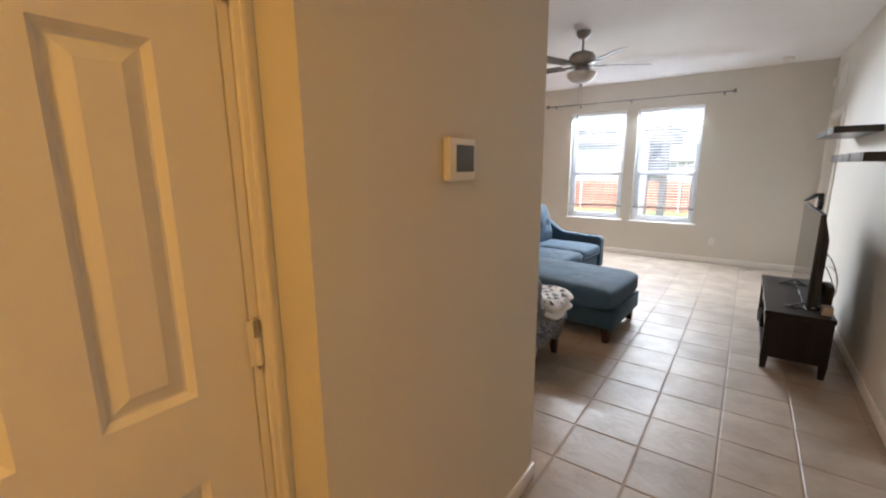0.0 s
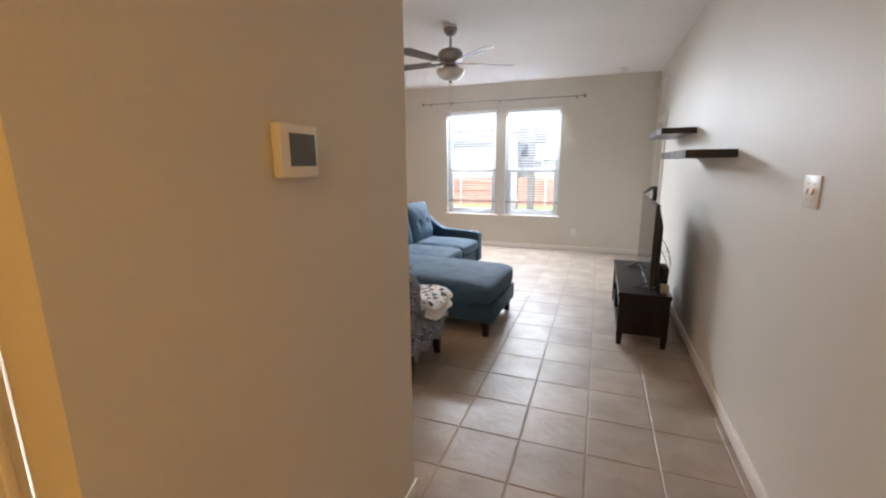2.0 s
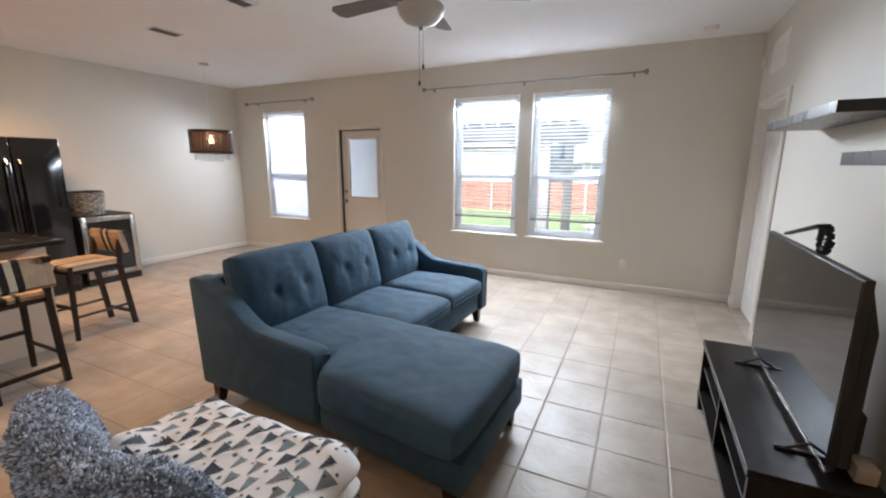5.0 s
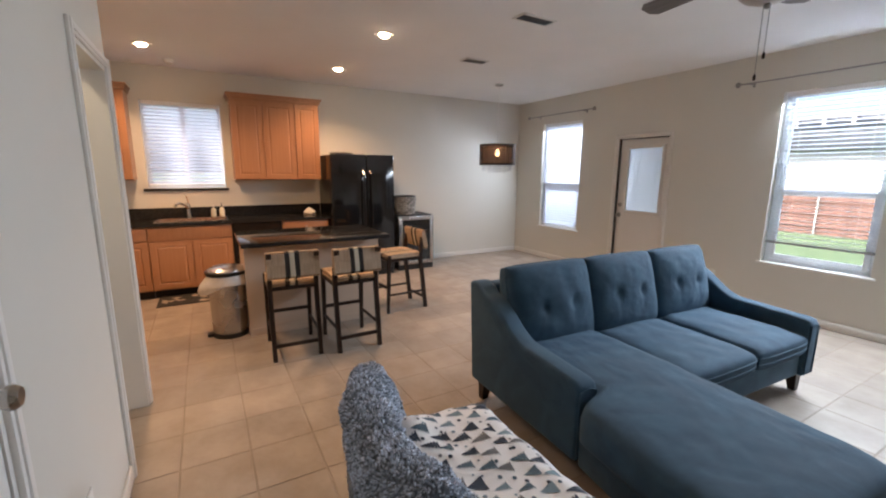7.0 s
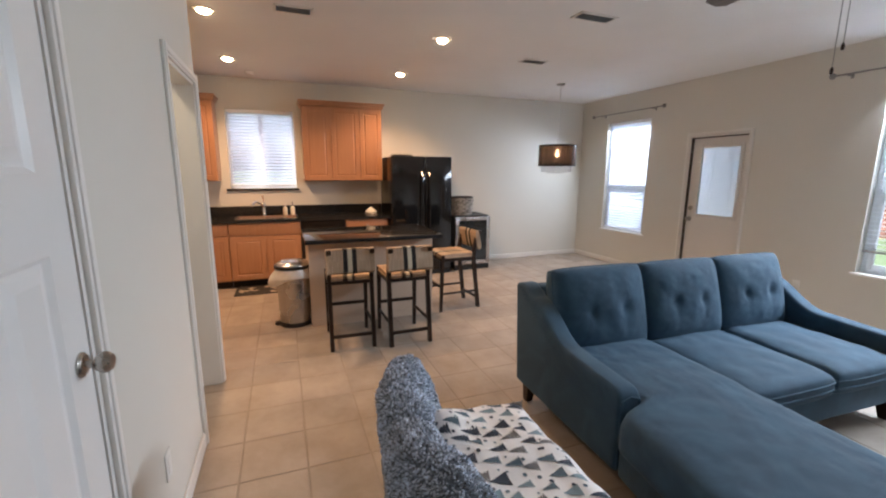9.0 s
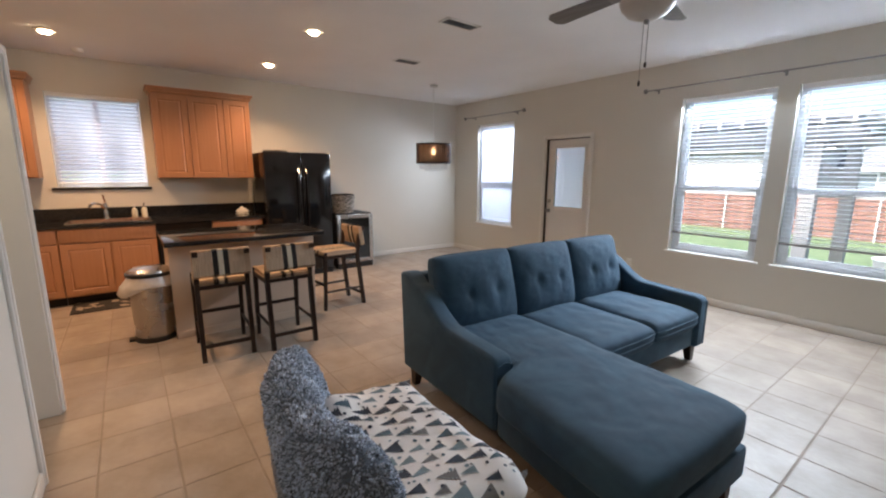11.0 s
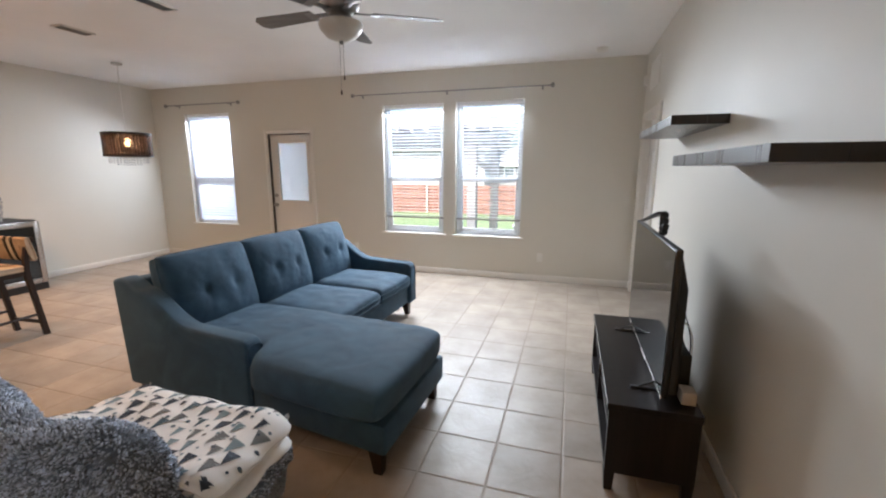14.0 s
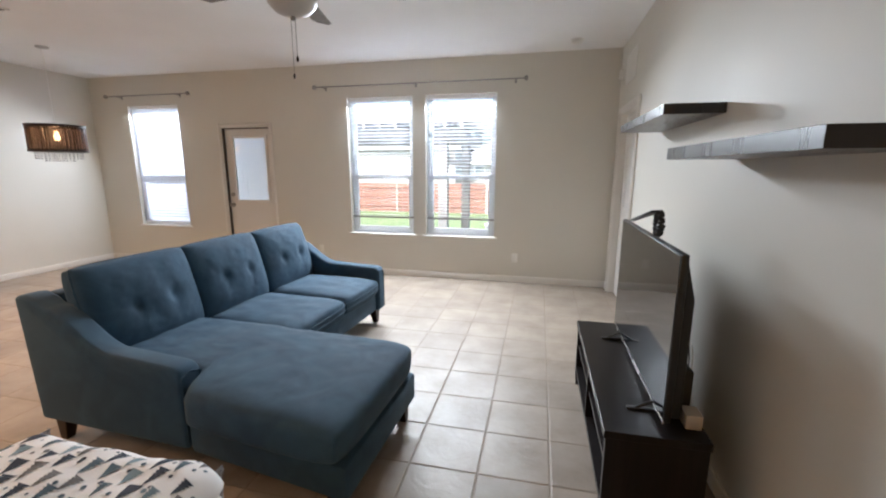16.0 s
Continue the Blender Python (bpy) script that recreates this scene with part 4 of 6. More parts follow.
t = thing("beverage_cooler", pose(WEST + 0.03, 4.865, 0), "stainless beverage cooler with smoked glass door", "beverage cooler")
part("body", boxed(0, 0.53, 0, 0.595, 0.02, 0.86, bevel=0.004), M_MATTE, t)
bm = bmesh.new()
for q in ((0.534, 0.585, 0.0, 0.06, 0.09, 0.845), (0.534, 0.585, 0.535, 0.595, 0.09, 0.845), (0.534, 0.585, 0.06, 0.535, 0.09, 0.15), (0.534, 0.585, 0.06, 0.535, 0.785, 0.845)):
    box(bm, *q, bevel=0.003)
dr = part("door", bm, M_STEEL, t, "stainless steel door frame", 30)
part("glass", boxed(0.545, 0.575, 0.058, 0.537, 0.148, 0.787), M_GLASSDARK, dr, "smoked glass")
part("handle", tube([(0.58, 0.04, 0.72), (0.62, 0.04, 0.72), (0.62, 0.04, 0.30), (0.58, 0.04, 0.30)], 0.009, 8), M_STEEL, dr, "steel bar handle", 40)
part("grille", boxed(0.50, 0.57, 0.0, 0.595, 0.0, 0.082, bevel=0.003), M_MATTE, t)


def basket():
    t = thing("basket", pose(WEST + 0.36, 5.07, 0.861) @ Matrix.Scale(1.2, 4), "grey white woven basket with patterned sides", "basket")
    bm = bmesh.new()
    n = 40
    for k in range(9):
        z, r = 0.008 + k * 0.026, 0.128 + 0.018 * k / 8
        ring = []
        for a in range(n):
            th = 2 * math.pi * a / n
            rr = r + 0.006 * math.sin(th * 10 + math.pi * k)
            ring.append(Vector((rr * math.cos(th), rr * math.sin(th), z)))
        for a in range(n):
            rod(bm, ring[a], ring[(a + 1) % n], 0.0135, n=6, caps=False)
    part("weave", bm, per_piece(mat("basket_fibre", (0.62, 0.59, 0.54), 0.7, color2=(0.30, 0.28, 0.26), scale=18, fine=80, bump=0.2), 0.35, 1.15, True), t, smooth=40)
    part("lining", lathe([(0, 0.002), (0.122, 0.002), (0.140, 0.225), (0.134, 0.225), (0.118, 0.01), (0, 0.01)], 28), M_MATTE, t, smooth=40)
    part("rim", tube([(0.146 * math.cos(2 * math.pi * a / 28), 0.146 * math.sin(2 * math.pi * a / 28), 0.232) for a in range(29)], 0.008, 6), M_BLACK, t, "dark bound rim", 40)


basket()

# island
t = thing("kitchen_island", pose(-4.97, 2.60, 0), "beige kitchen island with black granite top", "kitchen island")
part("body", boxed(0.0, 0.63, 0.0, 1.27, 0.0, 0.868), M_ISLAND, t)
part("skirting", boxed(0.6302, 0.638, 0.0, 1.27, 0.0, 0.07, bevel=0.002), M_ISLAND, t)
part("countertop", boxed(-0.03, 0.86, -0.035, 1.31, 0.869, 0.908, bevel=0.005), M_GRANITE, t, "polished black granite top", 30)


# ---- counter stools ----
def woven_material(name):
    m = mat(name, (0.43, 0.315, 0.21), 0.7, color2=(0.33, 0.235, 0.15), scale=12, fine=160, bump=0.4)
    return per_piece(m, 0.88, 1.1, True)


M_CANE = woven_material("woven_cord_tan")
M_CANE_D = mat("woven_cord_black", (0.016, 0.012, 0.010), 0.9, bump=0.3)
M_CANE_L = mat("woven_cord_cream", (0.55, 0.48, 0.36), 0.7, bump=0.3)


def woven_pad(parent, name, w, length, along, m, label):
    """A pad wrapped in thick cords that run along `along`; dark and cream stripes across the middle."""
    runs = []
    n = max(12, int(w / 0.0125))
    for k in range(n):
        u = (k + 0.5) / n
        a = -w / 2 + w * u
        kind = 0
        if abs(u - 0.52) < 0.05:
            kind = 2
        elif abs(u - 0.52) < 0.135:
            kind = 1
        if not runs or runs[-1][0] != kind:
            runs.append((kind, bmesh.new()))
        pts = [(a, -length / 2, -0.016), (a, -length / 2 - 0.010, 0), (a, -length / 2, 0.014), (a, -length / 4, 0.019), (a, 0, 0.020), (a, length / 4, 0.019), (a, length / 2, 0.014), (a, length / 2 + 0.010, 0), (a, length / 2, -0.016), (a, 0, -0.019), (a, -length / 2, -0.016)]
        for p, q in zip(pts, pts[1:]):
            rod(runs[-1][1], p, q, w / n * 0.74, n=6, caps=False)
    base = part(name, moved(boxed(-w / 2 + 0.004, w / 2 - 0.004, -length / 2, length / 2, -0.014, 0.012, bevel=0.004), m), M_CANE, parent, label)
    for kind, bm in runs:
        part("stripe", moved(bm, m), (M_CANE, M_CANE_D, M_CANE_L)[kind], base, ("tan", "black", "cream")[kind] + " woven cord", 60)


def stool(m):
    """Counter stool facing +x: seat 0.62 high, low woven back on -x side."""
    t = thing("counter_stool", m, "dark wooden counter stool with striped woven seat and back", "stool", "stools round the island")
    w, dp = 0.40, 0.42
    for s in (-1, 1):
        y = s * (w / 2 - 0.02)
        bm = bmesh.new()
        rodsq = [(-dp / 2 - 0.05, 0.0), (-dp / 2 + 0.02, 0.60), (-dp / 2 + 0.005, 0.72), (-dp / 2 - 0.035, 0.885)]
        prev = None
        for x, z in rodsq:
            ring = [bm.verts.new((x + a * 0.019, y + b * 0.017, z)) for a, b in ((-1, -1), (1, -1), (1, 1), (-1, 1))]
            if prev:
                for k in range(4):
                    bm.faces.new((prev[k], prev[(k + 1) % 4], ring[(k + 1) % 4], ring[k]))
            else:
                bm.faces.new(ring[::-1])
            prev = ring
        bm.faces.new(prev)
        part("back_leg", bm, M_DARKWOOD, t)
        part("post_cap", moved(boxed(-0.012, 0.012, -0.02, 0.02, -0.02, 0.02, bevel=0.003), pose(-dp / 2 - 0.060, y, 0.868, 0, -11, 0)), M_DARKWOOD, t, "bare dark end of the back post")
        part("front_leg", tapered_leg(dp / 2 - 0.02, y, 0, 0.64, 0.03, 0.038, (0.02, 0.0)), M_DARKWOOD, t)
        part("side_stretcher", rodded((-dp / 2 - 0.025, y, 0.20), (dp / 2 - 0.005, y, 0.20), 0.013, n=8), M_DARKWOOD, t)
        part("seat_rail", boxed(-dp / 2 + 0.03, dp / 2 - 0.03, y - 0.011, y + 0.011, 0.565, 0.60), M_DARKWOOD, t)
    for x, z in ((dp / 2 - 0.01, 0.28), (-dp / 2 - 0.035, 0.12), (dp / 2 - 0.02, 0.585), (-dp / 2 + 0.02, 0.585)):
        part("stretcher", boxed(x - 0.011, x + 0.011, -w / 2 + 0.035, w / 2 - 0.035, z - 0.015, z + 0.015, bevel=0.003), M_DARKWOOD, t)
    woven_pad(t, "seat", w - 0.02, dp - 0.02, "x", pose(0.005, 0, 0.625, 0, 0, 90), "striped woven cord seat")
    woven_pad(t, "backrest", w + 0.004, 0.185, "z", pose(-dp / 2 - 0.030, 0, 0.785, 0, 0, 90) @ pose(0, 0, 0, 101, 0, 0), "striped woven cord back")
    return t


st = stool(pose(-3.93, 2.915, 0, 0, 0, 178))
copy_thing(st, pose(-3.86, 3.405, 0, 0, 0, 181))
copy_thing(st, pose(-4.52, 4.165, 0, 0, 0, -86))

# ---- trash can ----
t = thing("trash_can", pose(-4.52, 2.455, 0), "stainless pedal trash can with steel lid and white bag", "trash can")
part("body", lathe([(0, 0.03), (0.148, 0.03), (0.152, 0.05), (0.165, 0.54), (0, 0.54)], 32), M_STEEL, t, smooth=40)
part("base_ring", lathe([(0, 0), (0.158, 0), (0.158, 0.04), (0.15, 0.045), (0, 0.045)], 32), M_BLACK, t, smooth=40)
bm = lathe([(0.168, 0.40), (0.182, 0.43), (0.185, 0.50), (0.173, 0.565), (0.168, 0.585), (0.16, 0.57)], 40)
for v in bm.verts:
    th = math.atan2(v.co.y, v.co.x)
    lobe = max(0.0, math.cos(th + 1.75)) ** 2
    if v.co.z < 0.5:
        v.co.z += 0.09 * (1 - lobe) + 0.012 * math.sin(th * 3 + 1)
    rr = 1 + (0.36 * lobe if v.co.z < 0.45 else 0.22 * lobe if v.co.z < 0.54 else 0) + 0.03 * noise.noise(Vector((th * 4, v.co.z * 18, 0)))
    v.co.x *= rr
    v.co.y *= rr
part("bag", bm, mat("bin_bag", (0.80, 0.77, 0.73), 0.35, spread=0.08, scale=20, bump=0.3), t, "white plastic bag turned over the rim", 60)
part("lid_rim", lathe([(0, 0.585), (0.174, 0.585), (0.180, 0.597), (0.178, 0.615), (0.165, 0.617), (0, 0.617)], 32), M_BLACK, t, "black plastic rim of the lid", 40)
part("lid", lathe([(0, 0.6175), (0.168, 0.6175), (0.163, 0.632), (0.13, 0.650), (0, 0.662)], 32), M_STEEL, t, "brushed steel domed lid", 40)
part("hinge_block", boxed(-0.05, 0.05, 0.15, 0.20, 0.585, 0.64, bevel=0.008), M_BLACK, t)
part("pedal", boxed(-0.04, 0.04, -0.20, -0.14, 0.012, 0.03, bevel=0.005), M_BLACK, t)

# ---- ceiling fittings ----
CANS = ((-4.16, 1.91), (-5.69, 1.91), (-4.16, 3.91), (-5.69, 3.91))
for x, y in CANS:
    t = thing("recessed_light", pose(x, y, CEIL), "lit round recessed ceiling light with white trim", "ceiling light", "recessed lights")
    part("trim_ring", lathe([(0.05, -0.001), (0.092, -0.001), (0.092, -0.006), (0.078, -0.010), (0.05, -0.003)], 28), M_PLATE, t, smooth=40)
    part("lens", lathe([(0, -0.002), (0.049, -0.002), (0.048, -0.013), (0.036, -0.024), (0.018, -0.0275), (0, -0.0285)], 40), M_CAN, t, "glowing warm lens", 40)
    lamp("recessed_lamp", "SPOT", look((x, y, CEIL - 0.04), (x, y, 0)), 33, (1.0, 0.56, 0.27), radius=0.11, spot=radians(140))

VENTS = ((-3.16, 4.845, 0.15, 0.36), (-4.50, 5.14, 0.15, 0.30), (-3.885, 2.565, 0.15, 0.29))
for x, y, sx, sy in VENTS:
    t = thing("ceiling_vent", pose(x, y, CEIL), "white slotted air register in the ceiling", "vent", "ceiling vents")
    part("backing", boxed(-sx / 2 + 0.01, sx / 2 - 0.01, -sy / 2 + 0.01, sy / 2 - 0.01, -0.003, -0.0005), M_MATTE, t)
    bm = bmesh.new()
    for q in ((-sx / 2, -sx / 2 + 0.022, -sy / 2, sy / 2), (sx / 2 - 0.022, sx / 2, -sy / 2, sy / 2), (-sx / 2, sx / 2, -sy / 2, -sy / 2 + 0.022), (-sx / 2, sx / 2, sy / 2 - 0.022, sy / 2)):
        box(bm, *q, -0.010, -0.0005, bevel=0.002)
    part("frame", bm, M_PLATE, t)
    for k in range(6):
        xx = -sx / 2 + 0.03 + k * (sx - 0.06) / 5
        part("slat", moved(boxed(-0.0085, 0.0085, -sy / 2 + 0.02, sy / 2 - 0.02, -0.001, 0.001), pose(xx, 0, -0.009, 0, 38, 0)), M_VENT, t)
for x, y, r, lab in ((0.356, 7.22, 0.065, "round white smoke detector on the ceiling"), (-6.29, 2.10, 0.055, "round white detector on the kitchen ceiling")):
    t = thing("smoke_detector", pose(x, y, CEIL), lab, "smoke detector", "detectors")
    part("base", lathe([(0, -0.001), (r, -0.001), (r, -0.014), (0, -0.014)], 28), M_PLATE, t, smooth=40)
    part("cover", lathe([(0, -0.0142), (r * 0.92, -0.0142), (r * 0.88, -0.030), (r * 0.6, -0.040), (0, -0.042)], 28), M_PLATE, t, smooth=40)

# ---- ceiling fan ----
def ceiling_fan():
    t = thing("ceiling_fan", pose(-1.345, 4.63, CEIL), "pewter ceiling fan with grey blades and glass bowl light", "ceiling fan")
    part("canopy", lathe([(0, -0.001), (0.068, -0.001), (0.066, -0.03), (0.045, -0.065), (0.018, -0.075), (0, -0.075)], 28), M_PEWTER, t, smooth=40)
    part("downrod", rodded((0, 0, -0.07), (0, 0, -0.19), 0.012, n=14), M_PEWTER, t, smooth=40)
    part("motor", lathe([(0, -0.175), (0.03, -0.18), (0.10, -0.205), (0.125, -0.235), (0.125, -0.285), (0.105, -0.315), (0.07, -0.335), (0, -0.335)], 36), M_PEWTER, t, smooth=40)
    part("switch_housing", lathe([(0, -0.334), (0.065, -0.334), (0.075, -0.365), (0.118, -0.382), (0.118, -0.392), (0, -0.392)], 32), M_PEWTER, t, smooth=40)
    part("glass_bowl", lathe([(0, -0.388), (0.135, -0.388), (0.140, -0.400), (0.128, -0.435), (0.095, -0.47), (0.045, -0.490), (0, -0.494)], 36), M_FROST, t, "frosted alabaster glass bowl", 50)
    part("finial", lathe([(0, -0.49), (0.012, -0.492), (0.016, -0.50), (0.008, -0.512), (0, -0.516)], 14), M_PEWTER, t, smooth=40)
    bw = wood_material("fan_blade", (0.24, 0.225, 0.215), (0.17, 0.158, 0.148), 0.62, grain=(3, 40, 40))
    for k in range(5):
        r = pose(0, 0, -0.325, 0, 0, 32 + 72 * k)
        br = bmesh.new()
        box(br, 0.085, 0.235, -0.018, 0.018, -0.004, 0.004, bevel=0.002)
        box(br, 0.185, 0.245, -0.048, 0.048, -0.003, 0.003, bevel=0.002)
        arm = part("blade_arm", moved(br, r @ pose(0, 0, 0, 10, 0, 0)), M_PEWTER, t, "pewter blade bracket", 30)
        out = []
        for s in range(13):
            u = s / 12
            x = 0.20 + 0.46 * u
            out.append((x, 0.052 + 0.018 * u - (0.035 if s == 12 else 0)))
        bm = bmesh.new()
        top = [bm.verts.new((x, h, 0.0085)) for x, h in out] + [bm.verts.new((x, -h, 0.0085)) for x, h in out[::-1]]
        bot = [bm.verts.new((v.co.x, v.co.y, 0.0035)) for v in top]
        bm.faces.new(top)
        bm.faces.new(bot[::-1])
        for a in range(len(top)):
            b = (a + 1) % len(top)
            bm.faces.new((top[b], top[a], bot[a], bot[b]))
        bmesh.ops.recalc_face_normals(bm, faces=bm.faces[:])
        part("blade", moved(bm, r @ pose(0, 0, 0, 11, 0, 0)), bw, t, "grey wooden blade", 30)
    for x, zz in ((0.012, -0.70), (-0.014, -0.79)):
        part("pull_chain", rodded((x, 0, -0.49), (x, 0, zz), 0.0016, n=6), M_PEWTER, t)
        part("pull", lathe([(0, zz - 0.03), (0.006, zz - 0.028), (0.007, zz - 0.01), (0.003, zz), (0, zz)], 10, (x, 0, 0)), M_DARKWOOD, t, "dark wooden pull", 40)


ceiling_fan()

# ---- pendant over the dining corner ----
def pendant():
    px, py = -5.42, 6.19
    t = thing("pendant_lamp", pose(px, py, CEIL), "lit brown drum pendant lamp with hanging crystal drops", "pendant lamp")
    part("canopy", lathe([(0, -0.001), (0.06, -0.001), (0.058, -0.016), (0.02, -0.026), (0, -0.026)], 24), M_NICKEL, t, smooth=40)
    part("cable", rodded((0, 0, -0.02), (0, 0, -0.84), 0.004, n=6), M_PLATE, t)
    sh = bpy.data.materials.new("sheer_brown")
    sh.use_nodes = True
    nt = sh.node_tree
    b = nt.nodes["Principled BSDF"]
    b.inputs["Base Color"].default_value = (0.03, 0.017, 0.012, 1)
    b.inputs["Roughness"].default_value = 0.7
    tr, mx = nt.nodes.new("ShaderNodeBsdfTransparent"), nt.nodes.new("ShaderNodeMixShader")
    tr.inputs[0].default_value = (1, 0.82, 0.7, 1)
    mx.inputs[0].default_value = 0.20
    tl, m2 = nt.nodes.new("ShaderNodeBsdfTranslucent"), nt.nodes.new("ShaderNodeMixShader")
    tl.inputs[0].default_value = (0.09, 0.045, 0.03, 1)
    m2.inputs[0].default_value = 0.35
    nt.links.new(b.outputs[0], m2.inputs[1])
    nt.links.new(tl.outputs[0], m2.inputs[2])
    nt.links.new(m2.outputs[0], mx.inputs[1])
    nt.links.new(tr.outputs[0], mx.inputs[2])
    nt.links.new(mx.outputs[0], nt.nodes["Material Output"].inputs[0])
    r, z0, z1 = 0.265, -1.145, -0.845
    bm = bmesh.new()
    n = 48
    a = [bm.verts.new((r * math.cos(2 * math.pi * k / n), r * math.sin(2 * math.pi * k / n), z0)) for k in range(n)]
    c = [bm.verts.new((v.co.x, v.co.y, z1)) for v in a]
    for k in range(n):
        bm.faces.new((a[k], a[(k + 1) % n], c[(k + 1) % n], c[k]))
    part("shade", bm, sh, t, "sheer dark brown fabric drum", 40)
    for zz, hh in ((z0, 0.025), (z1 - 0.03, 0.03)):
        part("band", lathe([(r + 0.002, zz), (r + 0.004, zz), (r + 0.004, zz + hh), (r + 0.002, zz + hh)], 48), M_DARKWOOD, t, smooth=40)
    bm = bmesh.new()
    for k in range(3):
        an = 2 * math.pi * k / 3
        rod(bm, (0, 0, z1 - 0.01), (r * math.cos(an), r * math.sin(an), z1 - 0.01), 0.003, n=6)
    part("spider", bm, M_NICKEL, t)
    part("bulb", lathe([(0, -0.90), (0.012, -0.905), (0.016, -0.94), (0.03, -0.975), (0.03, -0.99), (0.016, -1.012), (0, -1.017)], 16), emitter("bulb_glow", (1.0, 0.60, 0.30), 9), t, "glowing warm bulb", 40)
    cr = mat("crystal", (0.85, 0.82, 0.80), 0.05, spread=0.02, bump=0.0)
    cr.node_tree.nodes["Principled BSDF"].inputs["Transmission Weight"].default_value = 0.25
    bm = bmesh.new()
    for ring, (rr, cnt, zb, zt) in enumerate(((0.21, 30, -1.225, -0.88), (0.13, 20, -1.25, -0.88), (0.06, 10, -1.265, -0.88))):
        for k in range(cnt):
            an = 2 * math.pi * (k + 0.5 * ring) / cnt
            z = zt
            while z > zb:
                o = bmesh.ops.create_icosphere(bm, subdivisions=0 + 1, radius=0.0075, matrix=Matrix.Translation((rr * math.cos(an), rr * math.sin(an), z)) @ Matrix.Diagonal((1, 1, 1.4, 1)))
                z -= 0.028
    tagged(part("crystal_strings", bm, cr, t, "strings of clear crystal beads"), kind="stuff")
    lamp("pendant_bulb", "POINT", pose(px, py, CEIL - 0.96), 2.2, (1.0, 0.68, 0.4), radius=0.035)


pendant()


# ---- curtain rods ----
def curtain_rod(x0, x1, brackets):
    t = thing("curtain_rod", pose((x0 + x1) / 2, NORTH - 0.08, 2.48), "thin pewter curtain rod without curtains over window", "curtain rod", "curtain rods")
    h = (x1 - x0) / 2
    part("pole", rodded((-h, 0, 0), (h, 0, 0), 0.008, n=10), M_PEWTER, t, smooth=40)
    for s in (-1, 1):
        part("finial", moved(lathe([(0, -0.03), (0.009, -0.03), (0.011, -0.022), (0.026, -0.01), (0.030, 0.004), (0.024, 0.02), (0, 0.027)], 14), pose(s * (h + 0.02), 0, 0, 0, 90 * s, 0)), M_PEWTER, t, smooth=40)
    for x in brackets:
        bm = bmesh.new()
        box(bm, x - h - x0 * 0 - 0.006, x - h + 0.006, -0.006, 0.0795, -0.014, -0.006)
        box(bm, x - h - 0.012, x - h + 0.012, 0.0755, 0.0795, -0.035, 0.02)
        part("bracket", bm, M_PEWTER, t)


curtain_rod(-2.86, -0.19, (0.10, 1.335, 2.57))
curtain_rod(-6.28, -4.88, (0.18, 1.22))

# ---- wall plates ----
t = thing("thermostat", pose(HALL, 1.266, 1.499), "white wall thermostat with grey display", "thermostat")
part("case", boxed(0.0005, 0.028, -0.066, 0.066, -0.061, 0.061, bevel=0.006, seg=3), M_PLATE, t, smooth=30)
part("display", boxed(0.0282, 0.0292, -0.037, 0.054, -0.035, 0.040), mat("lcd_grey", (0.10, 0.108, 0.105), 0.22, spread=0.03), t, "dark grey display")
part("side_grip", boxed(0.012, 0.029, -0.0675, -0.060, -0.045, 0.045, bevel=0.0015), M_PLATE, t, "raised white edge strip")
t = thing("light_switch", pose(EAST, 2.407, 1.353), "white double light switch plate on the wall", "light switch")
part("plate", boxed(-0.006, -0.0005, -0.066, 0.066, -0.061, 0.061, bevel=0.002), M_PLATE, t, smooth=30)
for y in (-0.023, 0.023):
    part("toggle", moved(boxed(-0.009, 0.0, -0.005, 0.005, -0.011, 0.011, bevel=0.002), pose(-0.005, y, 0, 0, 14, 0)), M_PLATE, t)
    for z in (-0.03, 0.03):
        part("screw", moved(lathe([(0, 0), (0.0032, 0), (0.0025, 0.001), (0, 0.0012)], 10), pose(-0.006, y, z, 0, -90, 0)), M_NICKEL, t)
for name_m, lab in ((pose(-0.235, NORTH, 0.32, 0, 0, 0), "white duplex outlet low on the window wall"), (pose(-2.95, NORTH, 0.32), "white duplex outlet low on the window wall"), (pose(-1.98, SOUTH, 0.36, 0, 0, 180), "white duplex outlet beside the closet door")):
    t = thing("wall_outlet", name_m, lab, "outlet", "wall outlets")
    part("plate", boxed(-0.036, 0.036, -0.006, -0.0005, -0.058, 0.058, bevel=0.002), M_PLATE, t, smooth=30)
    for z in (-0.02, 0.02):
        part("socket", boxed(-0.014, 0.014, -0.008, -0.0062, z - 0.014, z + 0.014, bevel=0.001), M_PLATE, t)
t = thing("motion_sensor", pose(EAST, 7.50, 2.46), "small white motion sensor high on the wall", "sensor")
part("case", boxed(-0.04, -0.0005, -0.03, 0.03, -0.05, 0.05, bevel=0.008), M_PLATE, t, smooth=30)
t = thing("return_grille", pose(EAST, 7.05, 2.45), "white louvred air grille above the doorway", "vent")
part("frame", boxed(-0.008, -0.0005, -0.24, 0.24, -0.14, 0.14, bevel=0.002), M_PLATE, t)
for k in range(8):
    part("louvre", moved(boxed(-0.006, 0.006, -0.21, 0.21, -0.001, 0.001), pose(-0.012, 0, -0.11 + k * 0.0315, 0, 35, 0)), M_PLATE, t)

